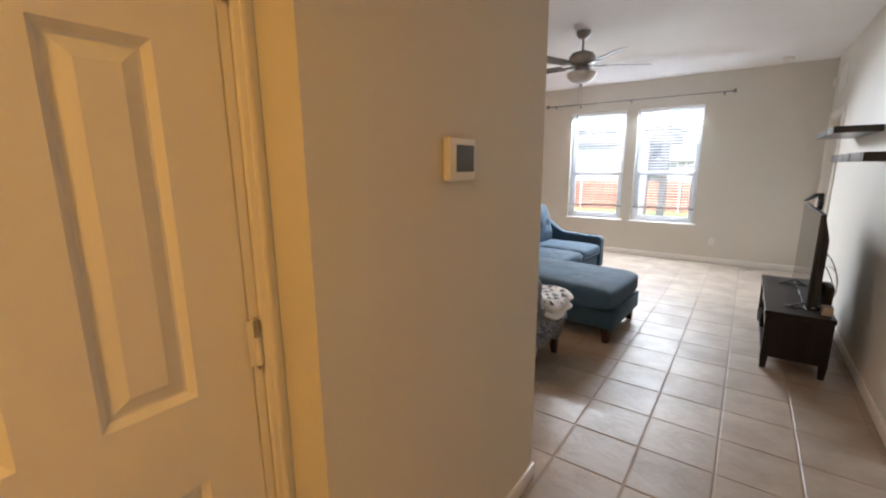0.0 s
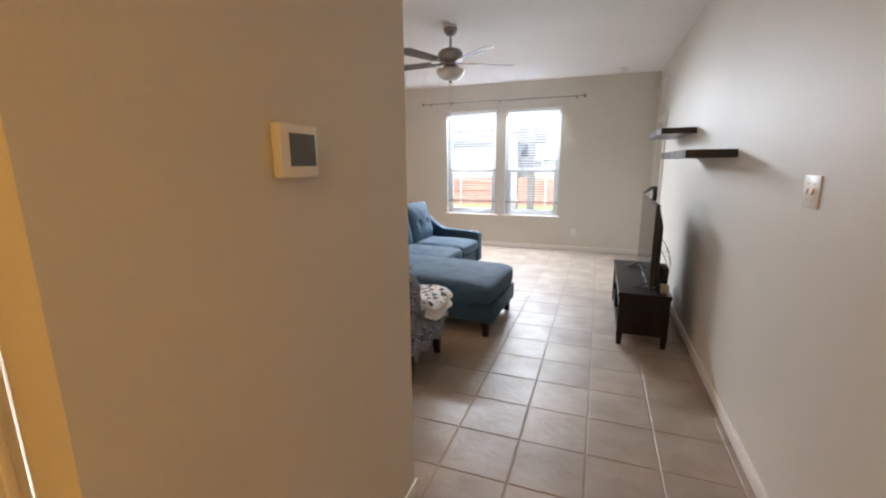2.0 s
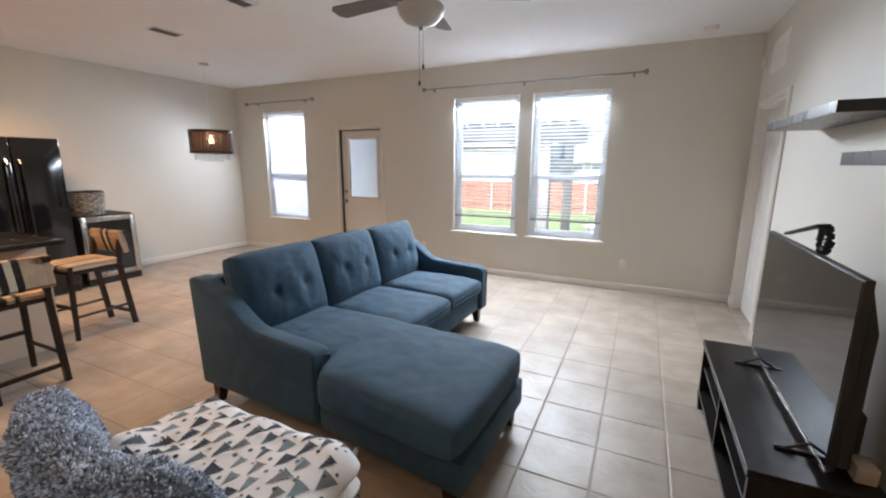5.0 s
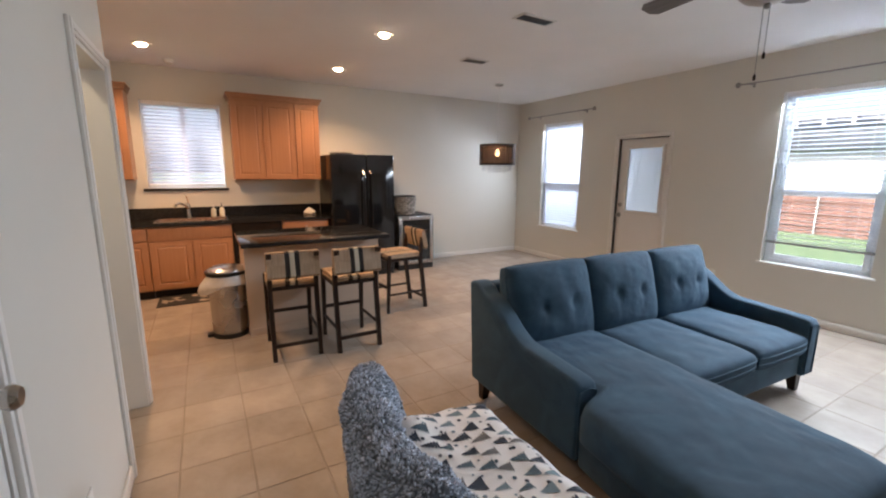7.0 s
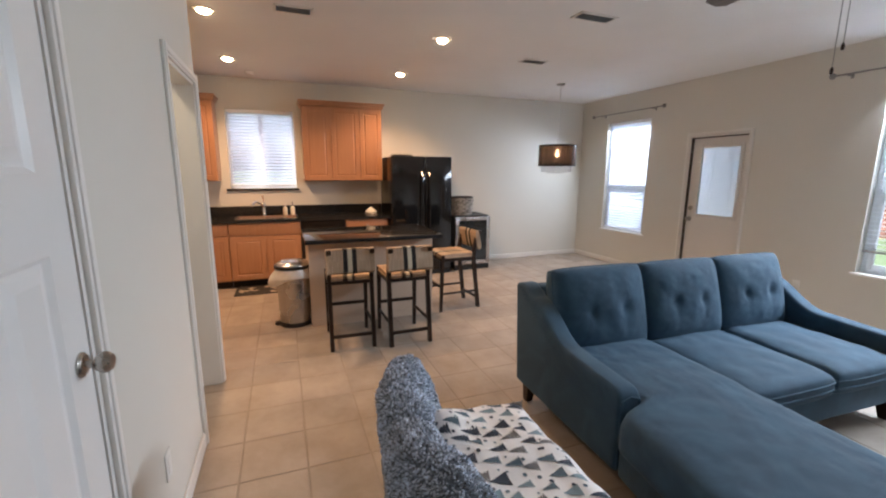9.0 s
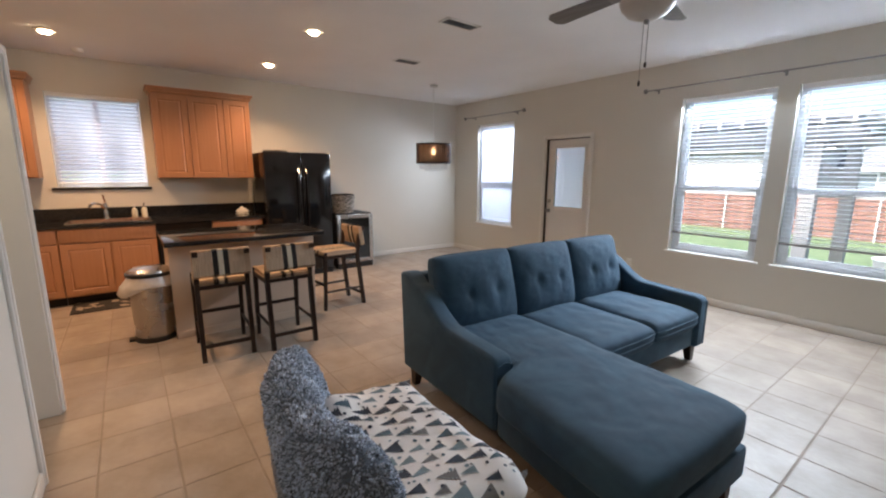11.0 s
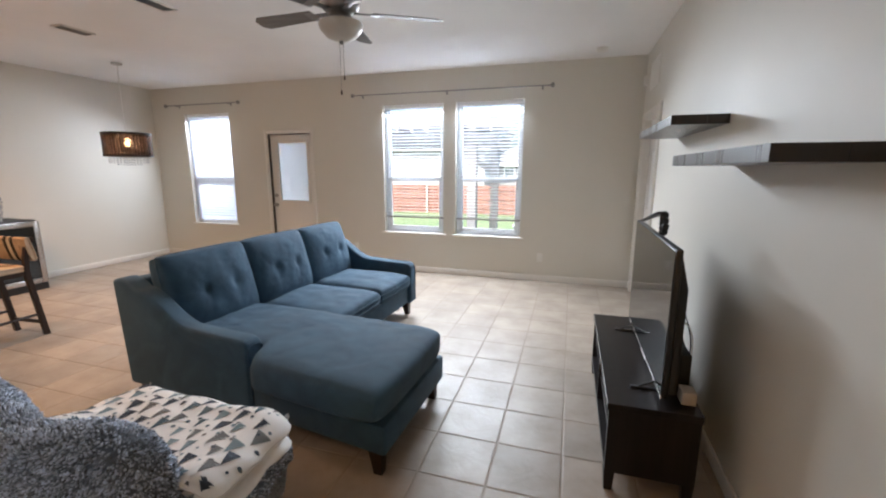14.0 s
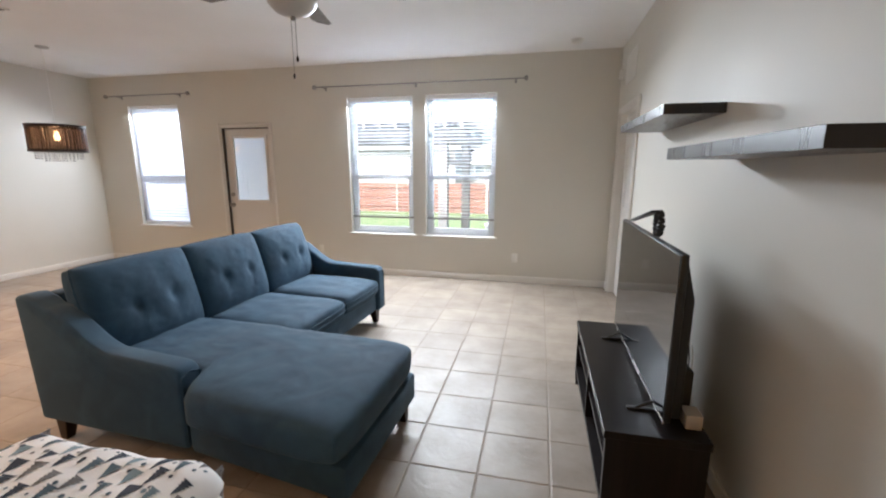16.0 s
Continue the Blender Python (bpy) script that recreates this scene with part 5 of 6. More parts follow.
# ---- things on and behind the television bench ----
t = thing("headset", pose(0.575, 4.42, 1.2035), "black plastic headset resting on top of the television", "headset")
bm = bmesh.new()
n = 20
pts = [Vector((0.012 * math.sin(3 * k), 0.046 * math.cos(2 * math.pi * k / n), 0.0 + 0.052 * math.sin(2 * math.pi * k / n))) for k in range(n + 1)]
for p, q in zip(pts, pts[1:]):
    rod(bm, p, q, 0.011 + 0.004 * noise.noise(p * 40), n=8)
part("ring", bm, M_MATTE, t, smooth=50)
bm = bmesh.new()
box(bm, -0.026, 0.026, 0.0, 0.24, -0.005, 0.005, bevel=0.003)
for v in bm.verts:
    v.co.x *= 1 - 0.55 * max(0, v.co.y - 0.14) / 0.1
part("visor", moved(bm, pose(-0.01, 0.0, 0.055, -17, 0, 14)), M_BLACK, t, smooth=30)
t = thing("router", pose(0.672, 4.24, 0.4465), "small black router behind the television", "router")
part("case", boxed(-0.022, 0.03, -0.09, 0.10, 0.0, 0.17, bevel=0.008), M_MATTE, t, smooth=30)
t = thing("power_adapter", pose(0.665, 4.035, 0.4465), "small beige box on the bench behind the television", "box")
part("case", boxed(-0.03, 0.03, -0.04, 0.04, 0, 0.06, bevel=0.004), mat("beige_plastic", (0.50, 0.43, 0.36), 0.5, spread=0.04), t, smooth=30)
for k, (y, dz, yy) in enumerate(((4.36, 0.25, 4.15), (4.42, 0.30, 4.22), (4.50, 0.22, 4.30))):
    t = thing("cable", pose(0, 0, 0), "thin looping cable behind the television", "cable", "television cables")
    pts = []
    for s in range(15):
        u = s / 14
        pts.append((0.625 + 0.10 * math.sin(math.pi * u) + 0.01 * k, y + (yy - y) * u - 0.05 * math.sin(2 * math.pi * u), 0.47 + dz * (1 - u) + 0.07 * math.sin(math.pi * u * 2 + k)))
    part("wire", tube(pts, 0.0032, 6), M_MATTE if k else M_PLATE, t, smooth=60)


# ---- accent chair with its fleece cover ----
def bump_bm(bm, amount, scale, seed):
    bm.normal_update()
    for v in bm.verts:
        n = noise.noise(v.co * scale + Vector((seed, 0, 0))) + 0.5 * noise.noise(v.co * scale * 2.3)
        v.co += v.normal * n * amount


def grid_slab(fn, nu, nv):
    """A closed slab: fn(u, v, side) gives a point, u and v in -1..1, side -1 or 1."""
    bm = bmesh.new()
    g = {}
    for s in (-1, 1):
        for i in range(nu + 1):
            for j in range(nv + 1):
                g[s, i, j] = bm.verts.new(fn(2 * i / nu - 1, 2 * j / nv - 1, s))
    for i in range(nu):
        for j in range(nv):
            bm.faces.new((g[1, i, j], g[1, i + 1, j], g[1, i + 1, j + 1], g[1, i, j + 1]))
            bm.faces.new((g[-1, i, j], g[-1, i, j + 1], g[-1, i + 1, j + 1], g[-1, i + 1, j]))
    for i in range(nu):
        bm.faces.new((g[-1, i, 0], g[-1, i + 1, 0], g[1, i + 1, 0], g[1, i, 0]))
        bm.faces.new((g[-1, i + 1, nv], g[-1, i, nv], g[1, i, nv], g[1, i + 1, nv]))
    for j in range(nv):
        bm.faces.new((g[-1, 0, j + 1], g[-1, 0, j], g[1, 0, j], g[1, 0, j + 1]))
        bm.faces.new((g[-1, nu, j], g[-1, nu, j + 1], g[1, nu, j + 1], g[1, nu, j]))
    bmesh.ops.recalc_face_normals(bm, faces=bm.faces[:])
    return bm


M_FLEECE = mat("fleece", (0.10, 0.118, 0.155), 0.95, color2=(0.22, 0.25, 0.30), scale=30, fine=200, bump=0.6, dist=0.006)
M_TUFT = per_piece(mat("fleece_tuft", (0.34, 0.385, 0.46), 0.95, color2=(0.52, 0.57, 0.66), scale=9, fine=70, bump=0.0), 0.2, 1.8, True)
M_COVER = mat("cover_cloth", (0.56, 0.565, 0.58), 0.95, color2=(0.24, 0.25, 0.275), scale=9, fine=90, bump=0.6, dist=0.005)


M_PALE_TUFT = per_piece(mat("pale_tuft", (0.52, 0.53, 0.55), 0.95, color2=(0.26, 0.275, 0.30), scale=7, fine=60, bump=0.0), 0.5, 1.4, True)


def tufted(bm, count, seed, size, material=None):
    """Short curled tufts of fleece spread over a mesh, by area."""
    rng = random.Random(seed)
    bm.normal_update()
    faces = bm.faces[:]
    areas = [f.calc_area() for f in faces]
    verts, tris = [], []
    for f in rng.choices(faces, areas, k=count):
        a, b, c = (v.co for v in f.verts[:3])
        u, w = rng.random(), rng.random()
        if len(f.verts) == 4:
            d = f.verts[3].co
            p = (a * (1 - u) + b * u) * (1 - w) + (d * (1 - u) + c * u) * w
        else:
            s = math.sqrt(u)
            p = a * (1 - s) + b * s * (1 - w) + c * s * w
        n = f.normal
        side = n.orthogonal().normalized()
        side.rotate(Matrix.Rotation(rng.random() * 6.283, 3, n))
        other = n.cross(side)
        r, h = size * rng.uniform(0.5, 0.8), size * rng.uniform(1.1, 2.2)
        comb = noise.noise_vector(p * 38) * 1.6 + noise.noise_vector(p * 9) * 0.7
        tip = p + n * h * 0.7 + comb * h * 0.8 + side * rng.uniform(-1, 1) * h * 0.35
        mid = p + n * h * 0.65 + comb * h * 0.3
        k = len(verts)
        verts += [p + side * r * 1.4 - n * 0.003, p - side * r * 0.7 + other * r - n * 0.003, p - side * r * 0.7 - other * r - n * 0.003, mid + side * r * 0.6, mid - side * r * 0.4 + other * r * 0.6, mid - side * r * 0.4 - other * r * 0.6, tip]
        for i in range(3):
            j = (i + 1) % 3
            tris += [(k + i, k + j, k + 3 + j, k + 3 + i), (k + 3 + i, k + 3 + j, k + 6)]
    me = bpy.data.meshes.new("fleece")
    me.from_pydata([tuple(v) for v in verts], [], tris)
    me.materials.append(material or M_TUFT)
    for p in me.polygons:
        p.use_smooth = True
    return me


def accent_chair():
    t = thing("accent_chair", pose(-1.31, 3.03, 0, 0, 0, -1), "armless accent chair under a blue grey fleece cover", "armchair")

    def back(u, v, s):
        # v runs up, u across; the ends round over and sweep forward into low wings
        e = (max(0.0, 1 - abs(u) ** 6)) ** 0.45 * (max(0.0, 1 - max(0.0, v) ** 5)) ** 0.5
        k = (v + 1) / 2
        top = 0.812 - 0.055 * math.exp(-((u + 0.12) / 0.5) ** 2) - 0.012 * u - 0.06 * abs(u) ** 9
        z = 0.28 + (top - 0.28) * k
        x = (0.362 + 0.078 * max(0.0, -u)) * u * (0.96 + 0.04 * k)
        y = -0.215 - 0.085 * k + abs(u) ** 2.6 * (0.055 + 0.05 * max(0.0, -u) + 0.135 * (1 - k))
        return (x, y + s * (0.03 + 0.062 * e), z)

    bm = grid_slab(back, 34, 22)
    bump_bm(bm, 0.014, 7, 3)
    me = tufted(bm, 30000, 5, 0.0056)
    bk = part("back_cover", bm, M_FLEECE, t, "fluffy blue grey fleece over the back", 80)
    ob = new("fleece", me)
    ob.parent = bk
    tagged(ob, "short curled fleece tufts", kind="stuff")

    def seat(u, v, s):
        e = (max(0.0, 1 - abs(u) ** 6)) ** 0.4 * (max(0.0, 1 - abs(v) ** 6)) ** 0.4
        return (0.372 * u, 0.035 + 0.315 * v, 0.315 + s * (0.03 + 0.10 * e))

    bm = grid_slab(seat, 24, 18)
    bump_bm(bm, 0.012, 8, 9)
    me = tufted(bm, 13000, 6, 0.0056)
    st = part("seat_cover", bm, M_FLEECE, t, "fluffy grey fleece over the seat", 80)
    ob = new("fleece", me)
    ob.parent = st
    tagged(ob, "short curled fleece tufts", kind="stuff")

    # loose cloth hanging down behind and at the sides
    bm = bmesh.new()
    n, rows = 60, 10
    prev = None
    path = [(0.375, 0.34), (0.38, 0.10), (0.38, -0.16), (0.365, -0.27), (0.2, -0.345), (-0.2, -0.345), (-0.395, -0.30), (-0.405, -0.16), (-0.40, 0.10), (-0.385, 0.34)]
    for k in range(n + 1):
        f = k / n * (len(path) - 1)
        i = min(int(f), len(path) - 2)
        p = Vector(path[i]).lerp(Vector(path[i + 1]), f - i)
        out = Vector((p.x, p.y - 0.05)).normalized()
        col = []
        for r in range(rows + 1):
            z = 0.50 - 0.355 * r / rows - (0.02 * math.sin(k * 0.9) if r == rows else 0)
            w = 0.010 * math.sin(k * 0.8 + r * 0.15) * r / rows + 0.012 * noise.noise(Vector((k * 0.25, r * 0.3, 2)))
            inw = -0.05 * (r / rows) ** 1.5
            col.append(bm.verts.new((p.x + out.x * (w + inw), p.y + out.y * (w + inw), z)))
        if prev:
            for r in range(rows):
                bm.faces.new((prev[r], col[r], col[r + 1], prev[r + 1]))
        prev = col
    bmesh.ops.solidify(bm, geom=bm.faces[:], thickness=0.008)
    me = tufted(bm, 7000, 8, 0.0045, M_PALE_TUFT)
    cv = part("skirt_cover", bm, M_COVER, t, "worn pale grey cover cloth round the seat", 80)
    ob = new("fleece", me)
    ob.parent = cv
    tagged(ob, kind="stuff")
    for x, y in ((0.30, -0.225), (-0.30, -0.225), (0.30, 0.255), (-0.30, 0.255)):
        part("leg", tapered_leg(x, y, 0, 0.20, 0.042, 0.066, (0.01 if x > 0 else -0.01, 0.015 if y > 0 else -0.015)), M_DARKWOOD, t, "dark tapered wooden leg")


accent_chair()


# ---- folded printed blanket on the chair ----
from mathutils.bvhtree import BVHTree

M_BLANKET = mat("blanket_plush", (0.88, 0.85, 0.82), 0.9, spread=0.04, scale=6, fine=300, bump=0.35)
PRINTS = [mat("print_" + n, c, 0.9, spread=0.08, fine=200, bump=0.3) for n, c in (("navy", (0.045, 0.055, 0.075)), ("slate", (0.10, 0.145, 0.175)), ("teal", (0.22, 0.29, 0.32)), ("grey", (0.19, 0.185, 0.18)))]


def blanket():
    t = thing("blanket", pose(-1.25, 3.085, 0, 0, 0, 1), "folded white plush blanket printed with trees and dots", "blanket")

    def layer(z0, h, x0, x1, y0, y1, seed):
        def fn(u, v, s):
            u, v = u * (1.5 - 0.5 * u * u), v * (1.5 - 0.5 * v * v)
            e = (max(0.0, 1 - abs(u) ** 13)) ** 0.5 * (max(0.0, 1 - abs(v) ** 10)) ** 0.5
            u, v = u * (1 - 0.055 * abs(v) ** 6), v * (1 - 0.10 * abs(u) ** 6)
            x, y = (x0 + x1) / 2 + (x1 - x0) / 2 * u, (y0 + y1) / 2 + (y1 - y0) / 2 * v
            lump = 0.018 * noise.noise(Vector((x * 5, y * 6, seed))) + 0.010 * noise.noise(Vector((x * 12, y * 16, seed)))
            lump += (0.055 * math.exp(-((x + 0.31) ** 2 + (y + 0.13) ** 2) / 0.012) + 0.022 * math.exp(-((x + 0.16) ** 2 + (y + 0.10) ** 2) / 0.006) - 0.018 * math.exp(-((x + 0.23) ** 2 + (y + 0.08) ** 2) / 0.004)) * (z0 > 0.48)
            drop = 0.035 * max(0, (x - 0.25) / 0.15) ** 2 + 0.02 * max(0, (y - 0.16) / 0.1) ** 2
            x += 0.012 * noise.noise(Vector((y * 9, s, seed))) * abs(u) ** 4
            y += 0.012 * noise.noise(Vector((x * 9, s, seed + 3))) * abs(v) ** 4
            return (x, y, z0 + h / 2 + s * h / 2 * e + lump - drop)
        return grid_slab(fn, 40, 26)

    lo = layer(0.430, 0.054, -0.36, 0.40, -0.195, 0.23, 2)
    part("lower_fold", lo, M_BLANKET, t, smooth=80)
    mid = layer(0.474, 0.042, -0.37, 0.385, -0.19, 0.22, 4)
    part("middle_fold", mid, M_BLANKET, t, smooth=80)
    up = layer(0.502, 0.056, -0.395, 0.40, -0.205, 0.235, 7)
    tree = BVHTree.FromBMesh(up)
    part("upper_fold", up, M_BLANKET, t, smooth=80)
    rng = random.Random(12)
    bms = [bmesh.new() for _ in PRINTS]

    def lay(bm, tri, deep=4):
        """A small printed triangle, split finely and laid on the cloth."""
        a, b, c = (Vector((*p, 0)) for p in tri)
        g = {}
        for i in range(deep + 1):
            for j in range(deep + 1 - i):
                p = a + (b - a) * (i / deep) + (c - a) * (j / deep)
                hit = tree.ray_cast(Vector((p.x, p.y, 1.0)), Vector((0, 0, -1)))
                if hit[0] is None:
                    return
                g[i, j] = hit[0] + Vector((0, 0, 0.0018))
        vs = {k: bm.verts.new(p) for k, p in g.items()}
        for i in range(deep):
            for j in range(deep - i):
                bm.faces.new((vs[i, j], vs[i + 1, j], vs[i, j + 1]))
                if j < deep - i - 1:
                    bm.faces.new((vs[i + 1, j], vs[i + 1, j + 1], vs[i, j + 1]))

    row = 0
    y = -0.19
    while y < 0.235:
        x = -0.40 + (row % 2) * 0.05
        while x < 0.41:
            k = rng.randrange(4)
            s = rng.uniform(0.048, 0.07)
            an = math.pi + rng.uniform(-0.22, 0.22) - 0.1
            cx, cy = x + rng.uniform(-0.012, 0.012), y + rng.uniform(-0.010, 0.010)

            def at(u, v):
                return (cx + (u * math.cos(an) - v * math.sin(an)) * s, cy + (u * math.sin(an) + v * math.cos(an)) * s)
            if rng.random() < 0.42:
                lay(bms[k], (at(-0.42, -0.5), at(0.42, -0.5), at(0, 0.55)), 6)
            else:
                for lv in range(5):
                    hw = 0.42 - 0.07 * lv
                    zb = -0.5 + 0.19 * lv
                    lay(bms[k], (at(-hw, zb), at(hw, zb), at(0, zb + 0.34)))
            for dx, dy in ((cx + 0.046, cy + rng.uniform(-0.012, 0.018)), (cx + rng.uniform(0.02, 0.03), cy - 0.038)):
                if rng.random() < 0.25:
                    continue
                rr = rng.uniform(0.0045, 0.0085)
                kk = rng.randrange(4)
                pts = [(dx + rr * math.cos(q * math.pi / 4), dy + rr * math.sin(q * math.pi / 4)) for q in range(8)]
                for q in range(8):
                    lay(bms[kk], ((dx, dy), pts[q], pts[(q + 1) % 8]), 1)
            x += 0.084
        y += 0.06
        row += 1
    for bm, m in zip(bms, PRINTS):
        tagged(part("print", bm, m, t, "printed trees and dots"), kind="stuff")


blanket()

# ---- kitchen rug ----
t = thing("kitchen_rug", pose(-5.99, 2.26, 0.001), "black kitchen rug with cream leaf pattern", "rug")
part("base", boxed(-0.27, 0.27, -0.50, 0.50, 0, 0.010, bevel=0.004), mat("rug_black", (0.025, 0.02, 0.018), 0.95, fine=300, bump=0.5), t)
bm = bmesh.new()
rng = random.Random(3)
for k in range(34):
    x, y, an = rng.uniform(-0.22, 0.22), rng.uniform(-0.45, 0.45), rng.uniform(0, 6.28)
    l, wd = rng.uniform(0.07, 0.13), rng.uniform(0.016, 0.03)
    vs = []
    for u, v in ((-1, 0), (-0.4, 1), (0.3, 0.9), (1, 0), (0.3, -0.9), (-0.4, -1)):
        px, py = x + u * l / 2 * math.cos(an) - v * wd * math.sin(an), y + u * l / 2 * math.sin(an) + v * wd * math.cos(an)
        vs.append(bm.verts.new((max(-0.26, min(0.26, px)), max(-0.49, min(0.49, py)), 0.0108 + 0.0001 * (k % 7))))
    bm.faces.new(vs)
tagged(part("leaf_pattern", bm, mat("rug_cream", (0.40, 0.33, 0.24), 0.95, fine=300, bump=0.4), t, "cream leaves"), kind="stuff")

# ---- hallway ceiling lamp, behind the start of the walk ----
t = thing("hall_lamp", pose(0.10, -0.95, CEIL), "lit warm dome lamp on the hallway ceiling", "ceiling light")
part("base", lathe([(0, -0.001), (0.15, -0.001), (0.15, -0.025), (0, -0.025)], 28), M_NICKEL, t, smooth=40)
part("dome", lathe([(0, -0.026), (0.14, -0.026), (0.13, -0.055), (0.08, -0.09), (0, -0.105)], 28), emitter("hall_dome", (1.0, 0.66, 0.30), 1.5), t, "glowing glass dome", 40)
lamp("hall_bulb", "AREA", look((0.10, -0.95, CEIL - 0.115), (0.10, -0.95, 0)), HALL_W, (1.0, 0.475, 0.065), size=0.25)
t = thing("pantry_lamp", pose(-2.6, 1.35, CEIL), "lit warm dome lamp inside the pantry", "ceiling light")
part("dome", lathe([(0, -0.001), (0.12, -0.001), (0.11, -0.03), (0.06, -0.06), (0, -0.07)], 24), emitter("pantry_dome", (1.0, 0.78, 0.5), 2.0), t, "glowing glass dome", 40)
lamp("pantry_bulb", "AREA", look((-2.6, 1.35, CEIL - 0.08), (-2.6, 1.35, 0)), 2.5, (1.0, 0.76, 0.48), size=0.2)

# ---- outdoors ----
M_GRASS = mat("lawn", (0.135, 0.175, 0.075), 0.9, color2=(0.095, 0.13, 0.05), scale=0.8, fine=14, bump=0.6, dist=0.05, coords="World")
M_FENCE = per_piece(mat("fence_wood", (0.235, 0.115, 0.085), 0.8, color2=(0.175, 0.085, 0.06), scale=1.5, fine=12, bump=0.2, coords="World"), 0.75, 1.2, True)
M_SIDING = mat("pale_siding", (0.36, 0.355, 0.35), 0.7, spread=0.04, scale=0.6, fine=10, coords="World")
M_ROOF = mat("shingle_roof", (0.19, 0.185, 0.185), 0.9, spread=0.12, scale=0.8, fine=7, bump=0.4, dist=0.03, coords="World")
# wood colour lightened to carry the pale haze over the yard
M_POST = mat("haze_pale_wood", (0.37, 0.345, 0.335), 0.8, spread=0.12, scale=2, fine=25, bump=0.3)
M_FARPANE = mat("pale_reflecting_pane", (0.22, 0.25, 0.27), 0.15, spread=0.05)
M_LEAF = per_piece(mat("leaves", (0.09, 0.13, 0.065), 0.8, spread=0.15), 0.6, 1.3, True)

bm = bmesh.new()
ys = [NORTH_B + 0.001, 9, 11, 14, 18, 22, 26, 34, 60, 160, 900]
cols = [-900, -60, -30, -14, -6.9, -4, 0, 1.9, 4, 8, 14, 30, 60, 900]


def yard_z(y):
    return -0.16 - 0.78 * min(1.0, max(0.0, (y - 8.5) / 15.0))


vs = [[bm.verts.new((x, y, yard_z(y))) for x in cols] for y in ys]
for a, b in zip(vs, vs[1:]):
    for i in range(len(cols) - 1):
        bm.faces.new((a[i], a[i + 1], b[i + 1], b[i]))
back_row = [bm.verts.new((x, -900, -0.16)) for x in cols]
for i in range(len(cols) - 1):
    if not -6.9 <= cols[i] < 1.9:
        bm.faces.new((back_row[i], back_row[i + 1], vs[0][i + 1], vs[0][i]))
structure("ground", bm, M_GRASS, "mown green lawn behind the house", "lawn")

FY, FZ = 24.0, yard_z(24.0)
t = thing("fence", pose(-4, FY, FZ), "red brown wooden privacy fence across the yard", "fence")
bm = bmesh.new()
rng = random.Random(2)
for k in range(300):
    x = -24 + k * 0.142
    box(bm, x, x + 0.135, -0.009, 0.009, 0.03, 1.58 + rng.uniform(-0.012, 0.012))
tagged(part("pickets", bm, M_FENCE, t, "red brown pickets"), kind="stuff")
for z in (0.35, 0.85, 1.35):
    part("rail", boxed(-24, 18.6, -0.05, -0.011, z, z + 0.06), M_FENCE, t)
for k in range(17):
    part("post", rodded((-23 + k * 2.44, -0.075, 0), (-23 + k * 2.44, -0.075, 1.6), 0.028, n=8), M_PLATE, t, "pale metal post")


def pergola():
    """A long lattice roof on braced posts; its near right corner stands outside the living room windows."""
    gz = yard_z(10.6) + 0.05
    t = thing("pergola", pose(-1.6, 10.6, gz), "grey wooden pergola with curved braces on the lawn", "pergola")
    posts = ((-0.08, -0.72), (0.07, 0.80), (-3.6, -0.72), (-3.6, 0.80))
    for x, y in posts:
        lift = yard_z(10.6 + y) - gz
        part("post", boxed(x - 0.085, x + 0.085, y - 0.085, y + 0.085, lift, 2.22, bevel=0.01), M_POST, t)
        s = -1 if x > -1 else 1
        # curved knee brace from the post up to the beam
        turns = [k * math.pi / 16 for k in range(9)]
        prof = [(x + s * (0.05 + r * math.sin(a)), 2.20 - r * math.cos(a)) for r, seq in ((0.54, turns), (0.40, turns[::-1])) for a in seq]
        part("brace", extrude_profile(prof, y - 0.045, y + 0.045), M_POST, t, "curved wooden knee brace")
    for y in (-0.72, 0.80):
        for o in (-0.11, 0.07):
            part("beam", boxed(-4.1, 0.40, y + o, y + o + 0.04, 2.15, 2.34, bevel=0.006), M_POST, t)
    for k in range(16):
        x = -4.0 + k * 0.288
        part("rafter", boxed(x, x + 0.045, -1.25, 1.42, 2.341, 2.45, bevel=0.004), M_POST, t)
    for k in range(20):
        y = -1.2 + k * 0.134
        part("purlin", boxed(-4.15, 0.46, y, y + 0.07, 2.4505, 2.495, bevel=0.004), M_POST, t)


pergola()


def neighbour(x, y, wdt, dep, wall_h, roof_h, name_label, wins):
    z = yard_z(y)
    t = thing("house", pose(x, y, z), name_label, "house", "neighbouring houses")
    part("wall", boxed(-wdt / 2, wdt / 2, 0, dep, 0, wall_h), M_SIDING, t)
    bm = bmesh.new()
    e = 0.6
    c = [bm.verts.new(p) for p in ((-wdt / 2 - e, -e, wall_h), (wdt / 2 + e, -e, wall_h), (wdt / 2 + e, dep + e, wall_h), (-wdt / 2 - e, dep + e, wall_h), (-wdt / 2 + dep * 0.35, dep / 2, wall_h + roof_h), (wdt / 2 - dep * 0.35, dep / 2, wall_h + roof_h))]
    for f in ((0, 1, 5, 4), (1, 2, 5), (2, 3, 4, 5), (3, 0, 4), (3, 2, 1, 0)):
        bm.faces.new([c[k] for k in f])
    part("roof", bm, M_ROOF, t, "grey shingle hip roof")
    part("fascia", boxed(-wdt / 2 - e, wdt / 2 + e, -e - 0.03, -e + 0.001, wall_h - 0.18, wall_h + 0.02), M_VINYL, t)
    for wx, wz in wins:
        wn_ = part("window", boxed(wx - 0.55, wx + 0.55, -0.06, 0.02, wz, wz + 1.4), M_VINYL, t, "white framed window")
        part("pane", boxed(wx - 0.45, wx + 0.45, -0.075, -0.0605, wz + 0.1, wz + 1.3), M_FARPANE, wn_)


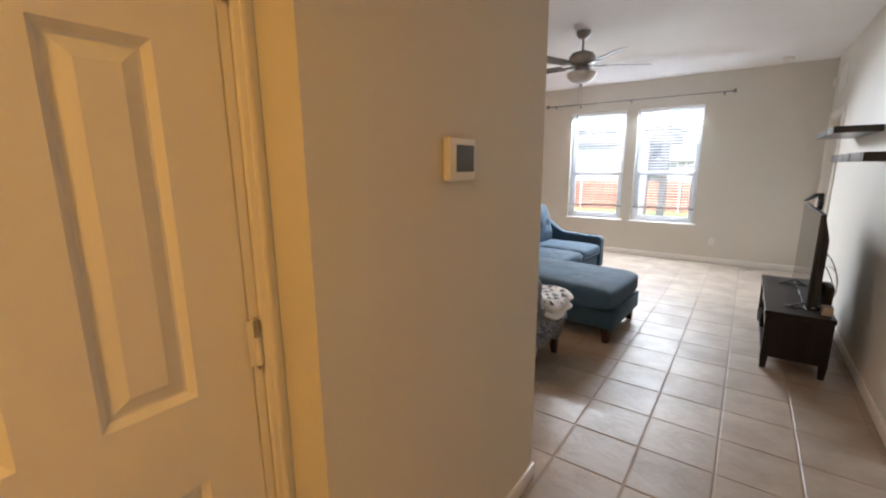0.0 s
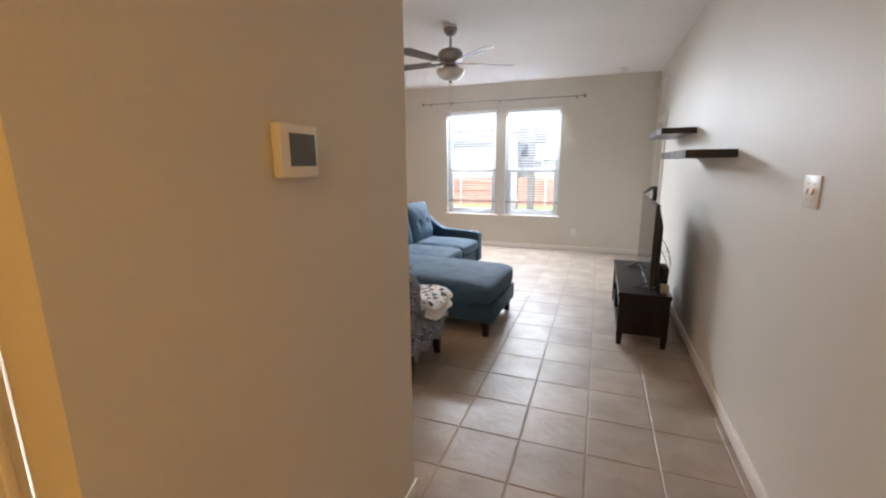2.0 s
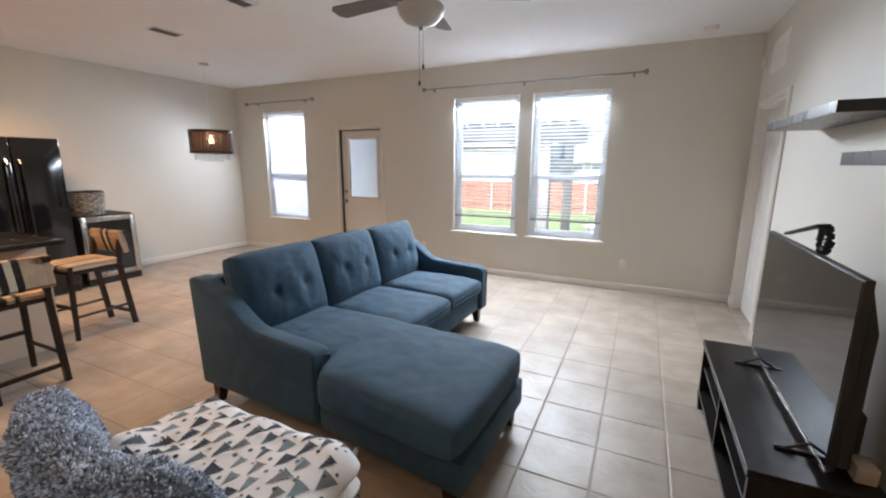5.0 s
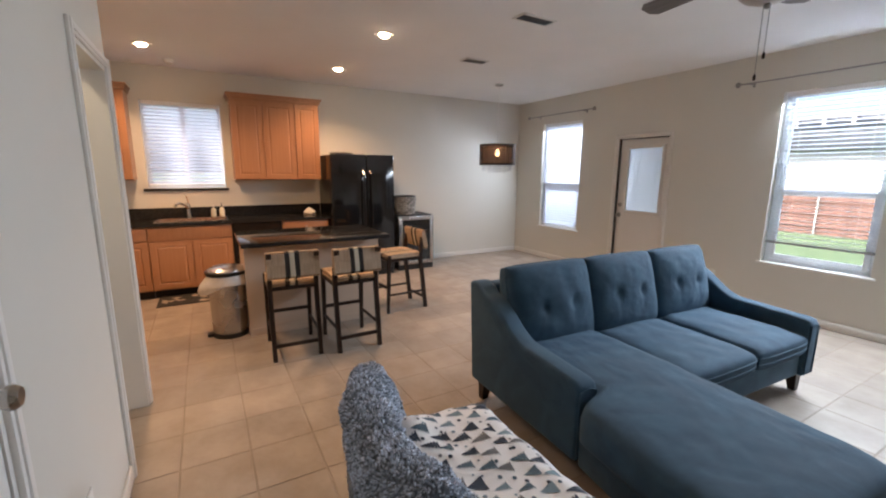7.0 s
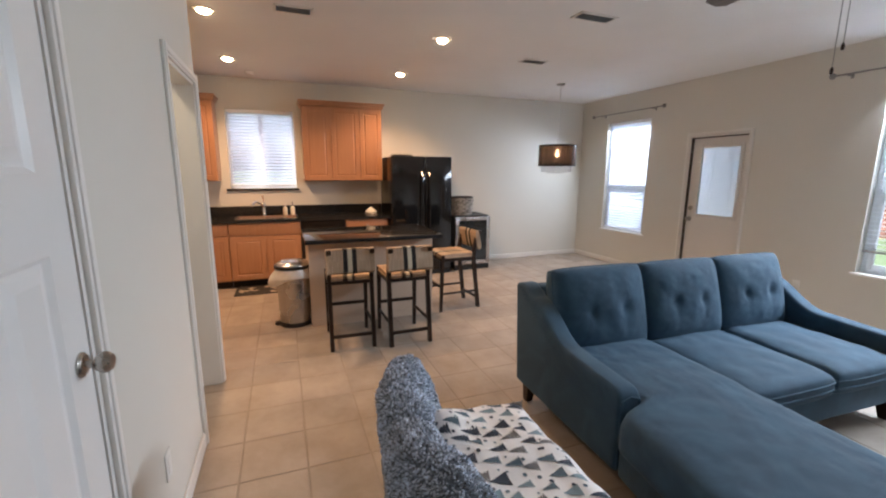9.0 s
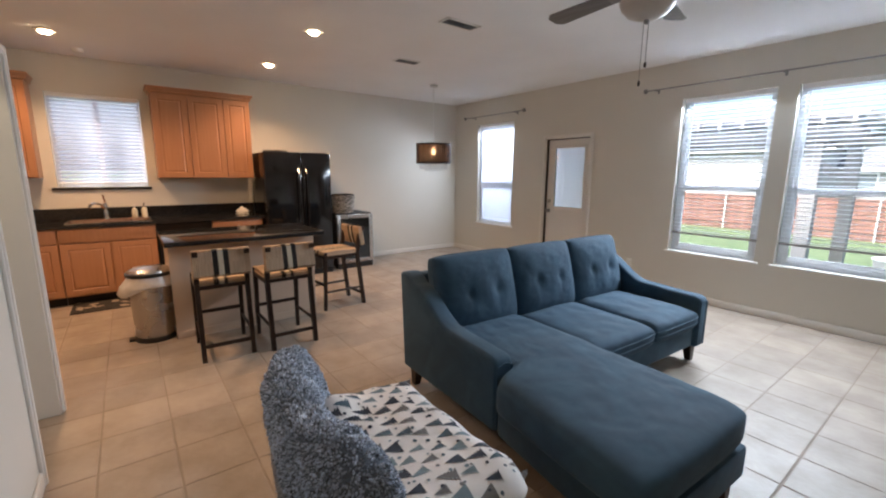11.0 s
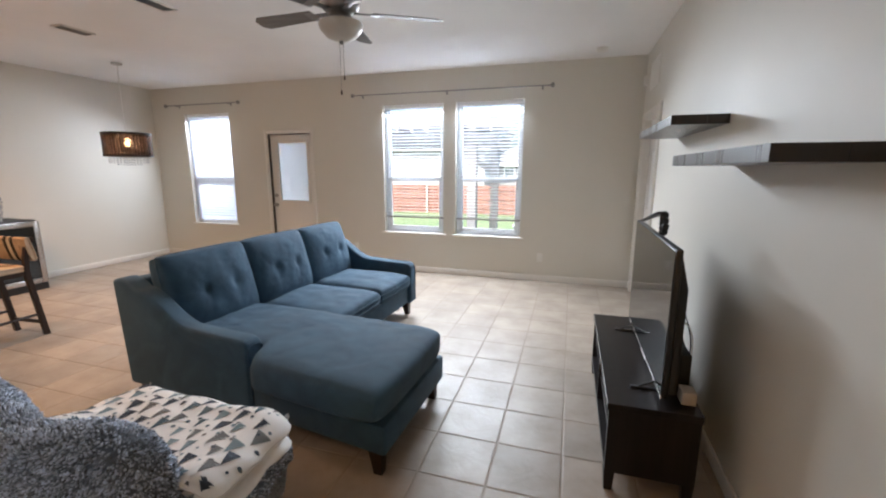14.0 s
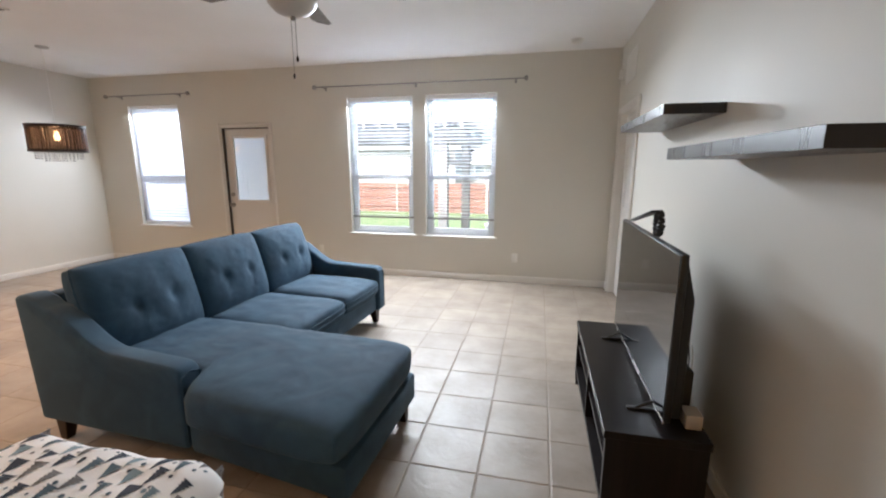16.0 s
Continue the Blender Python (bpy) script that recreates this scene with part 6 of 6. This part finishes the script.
neighbour(-16.0, 40, 17, 11, 4.3, 2.6, "pale house with grey shingle roof behind the fence", ((-6.5, 1.6),))
neighbour(0.8, 44, 17, 12, 2.95, 3.4, "pale house with grey shingle roof farther off", ((-6.6, 1.25), (-4.9, 1.25), (-2.4, 1.25), (-0.8, 1.25), (4, 1.25)))
neighbour(-42.0, 46, 18, 12, 4.3, 2.8, "pale house with grey shingle roof farther off", ((-4, 1.6), (4, 1.6)))


def tree(x, y, height, seed):
    rng = random.Random(seed)
    t = thing("tree", pose(x, y, yard_z(y)), "leafy green tree beyond the fence", "tree", "trees")
    bm = bmesh.new()
    rod(bm, (0, 0, 0), (0.05, 0, height * 0.5), 0.2, 0.12, n=10)
    tips = []
    for k in range(9):
        an, up = rng.uniform(0, 6.28), rng.uniform(0.55, 1.0)
        p = Vector((0.04, 0, height * rng.uniform(0.32, 0.5)))
        q = Vector((math.cos(an) * height * 0.28, math.sin(an) * height * 0.28, height * up * 0.9))
        rod(bm, p, q, 0.08, 0.02, n=6)
        tips += [p.lerp(q, 0.6), q]
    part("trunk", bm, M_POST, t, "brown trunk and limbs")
    verts, faces = [], []
    for tip in tips:
        for k in range(260):
            d = Vector((rng.gauss(0, 1), rng.gauss(0, 1), rng.gauss(0, 0.8))) * height * 0.075
            p = tip + d
            a = Vector((rng.uniform(-1, 1), rng.uniform(-1, 1), rng.uniform(-1, 1))).normalized()
            b = a.orthogonal().normalized()
            s = rng.uniform(0.09, 0.17)
            k0 = len(verts)
            verts += [tuple(p - a * s), tuple(p + b * s * 0.5), tuple(p + a * s), tuple(p - b * s * 0.5)]
            faces.append((k0, k0 + 1, k0 + 2, k0 + 3))
    me = bpy.data.meshes.new("crown")
    me.from_pydata(verts, [], faces)
    me.materials.append(M_LEAF)
    ob = new("crown", me)
    ob.parent = t
    tagged(ob, "green leaves", kind="stuff")


tree(-27.0, 35, 5.5, 9)

t = thing("lawn_planter", pose(-1.17, 14.2, yard_z(14.2)), "low pale grey round planter standing on the lawn", "planter")
part("tub", lathe([(0, 0), (0.24, 0), (0.27, 0.30), (0.22, 0.30), (0.20, 0.22), (0, 0.22)], 24), M_SIDING, t, smooth=40)
part("rim", lathe([(0.22, 0.301), (0.285, 0.301), (0.29, 0.33), (0.22, 0.345)], 24), M_VINYL, t, "white rim", 40)

# ---- floor tiles ----
PX, PY = 0.342, 0.333
X0, Y0 = 0.148, 2.446
HX, HY, chamfer = PX / 2 - 0.0035, PY / 2 - 0.0035, 0.004


def tile_rings(x0, x1, y0, y1):
    c = chamfer
    return [((x0, y0), (x1, y0), (x1, y1), (x0, y1)), ((x0 + c, y0 + c), (x1 - c, y0 + c), (x1 - c, y1 - c), (x0 + c, y1 - c))]


def tile_faces(verts, faces, x0, x1, y0, y1):
    lo, hi = tile_rings(x0, x1, y0, y1)
    k = len(verts)
    verts += [(*p, -0.006) for p in lo] + [(*p, -0.002) for p in lo] + [(*p, 0.0) for p in hi]
    for i in range(4):
        j = (i + 1) % 4
        faces += [(k + i, k + j, k + 4 + j, k + 4 + i), (k + 4 + i, k + 4 + j, k + 8 + j, k + 8 + i)]
    faces.append((k + 8, k + 9, k + 10, k + 11))


v1, f1 = [], []
tile_faces(v1, f1, -HX, HX, -HY, HY)
tile_mesh = bpy.data.meshes.new("tile")
tile_mesh.from_pydata(v1, [], f1)
tile_mesh.materials.append(M_TILE)
floor_ob = bpy.data.objects["floor"]
rest_v, rest_f = [], []
near = 0
for i in range(-24, 6):
    for j in range(-16, 18):
        cx, cy = X0 + (i + 0.5) * PX, Y0 + (j + 0.5) * PY
        x0, x1, y0, y1 = cx - HX, cx + HX, cy - HY, cy + HY
        if x1 < WEST - 0.05 or x0 > EAST + 0.9 or y1 < -2.2 or y0 > NORTH + 0.1:
            continue
        if -2.9 < cx < EAST - 0.05 and 1.9 < cy < NORTH and near < 290 and x1 < EAST + 0.2 and (cx > -2.2 or cy < 4.0):
            ob = new("tile", tile_mesh)
            ob.location = (cx, cy, 0.0005 * (random.random() - 0.8))
            ob.parent = floor_ob
            near += 1
        else:
            tile_faces(rest_v, rest_f, max(x0, WEST - 0.05), min(x1, EAST + 0.9), max(y0, -2.2), min(y1, NORTH + 0.1))
me = bpy.data.meshes.new("floor_tiles")
me.from_pydata(rest_v, [], rest_f)
me.materials.append(M_TILE2)
ob = new("floor_tiles", me)
ob.parent = floor_ob
tagged(ob, "beige ceramic floor tiles", kind="stuff")
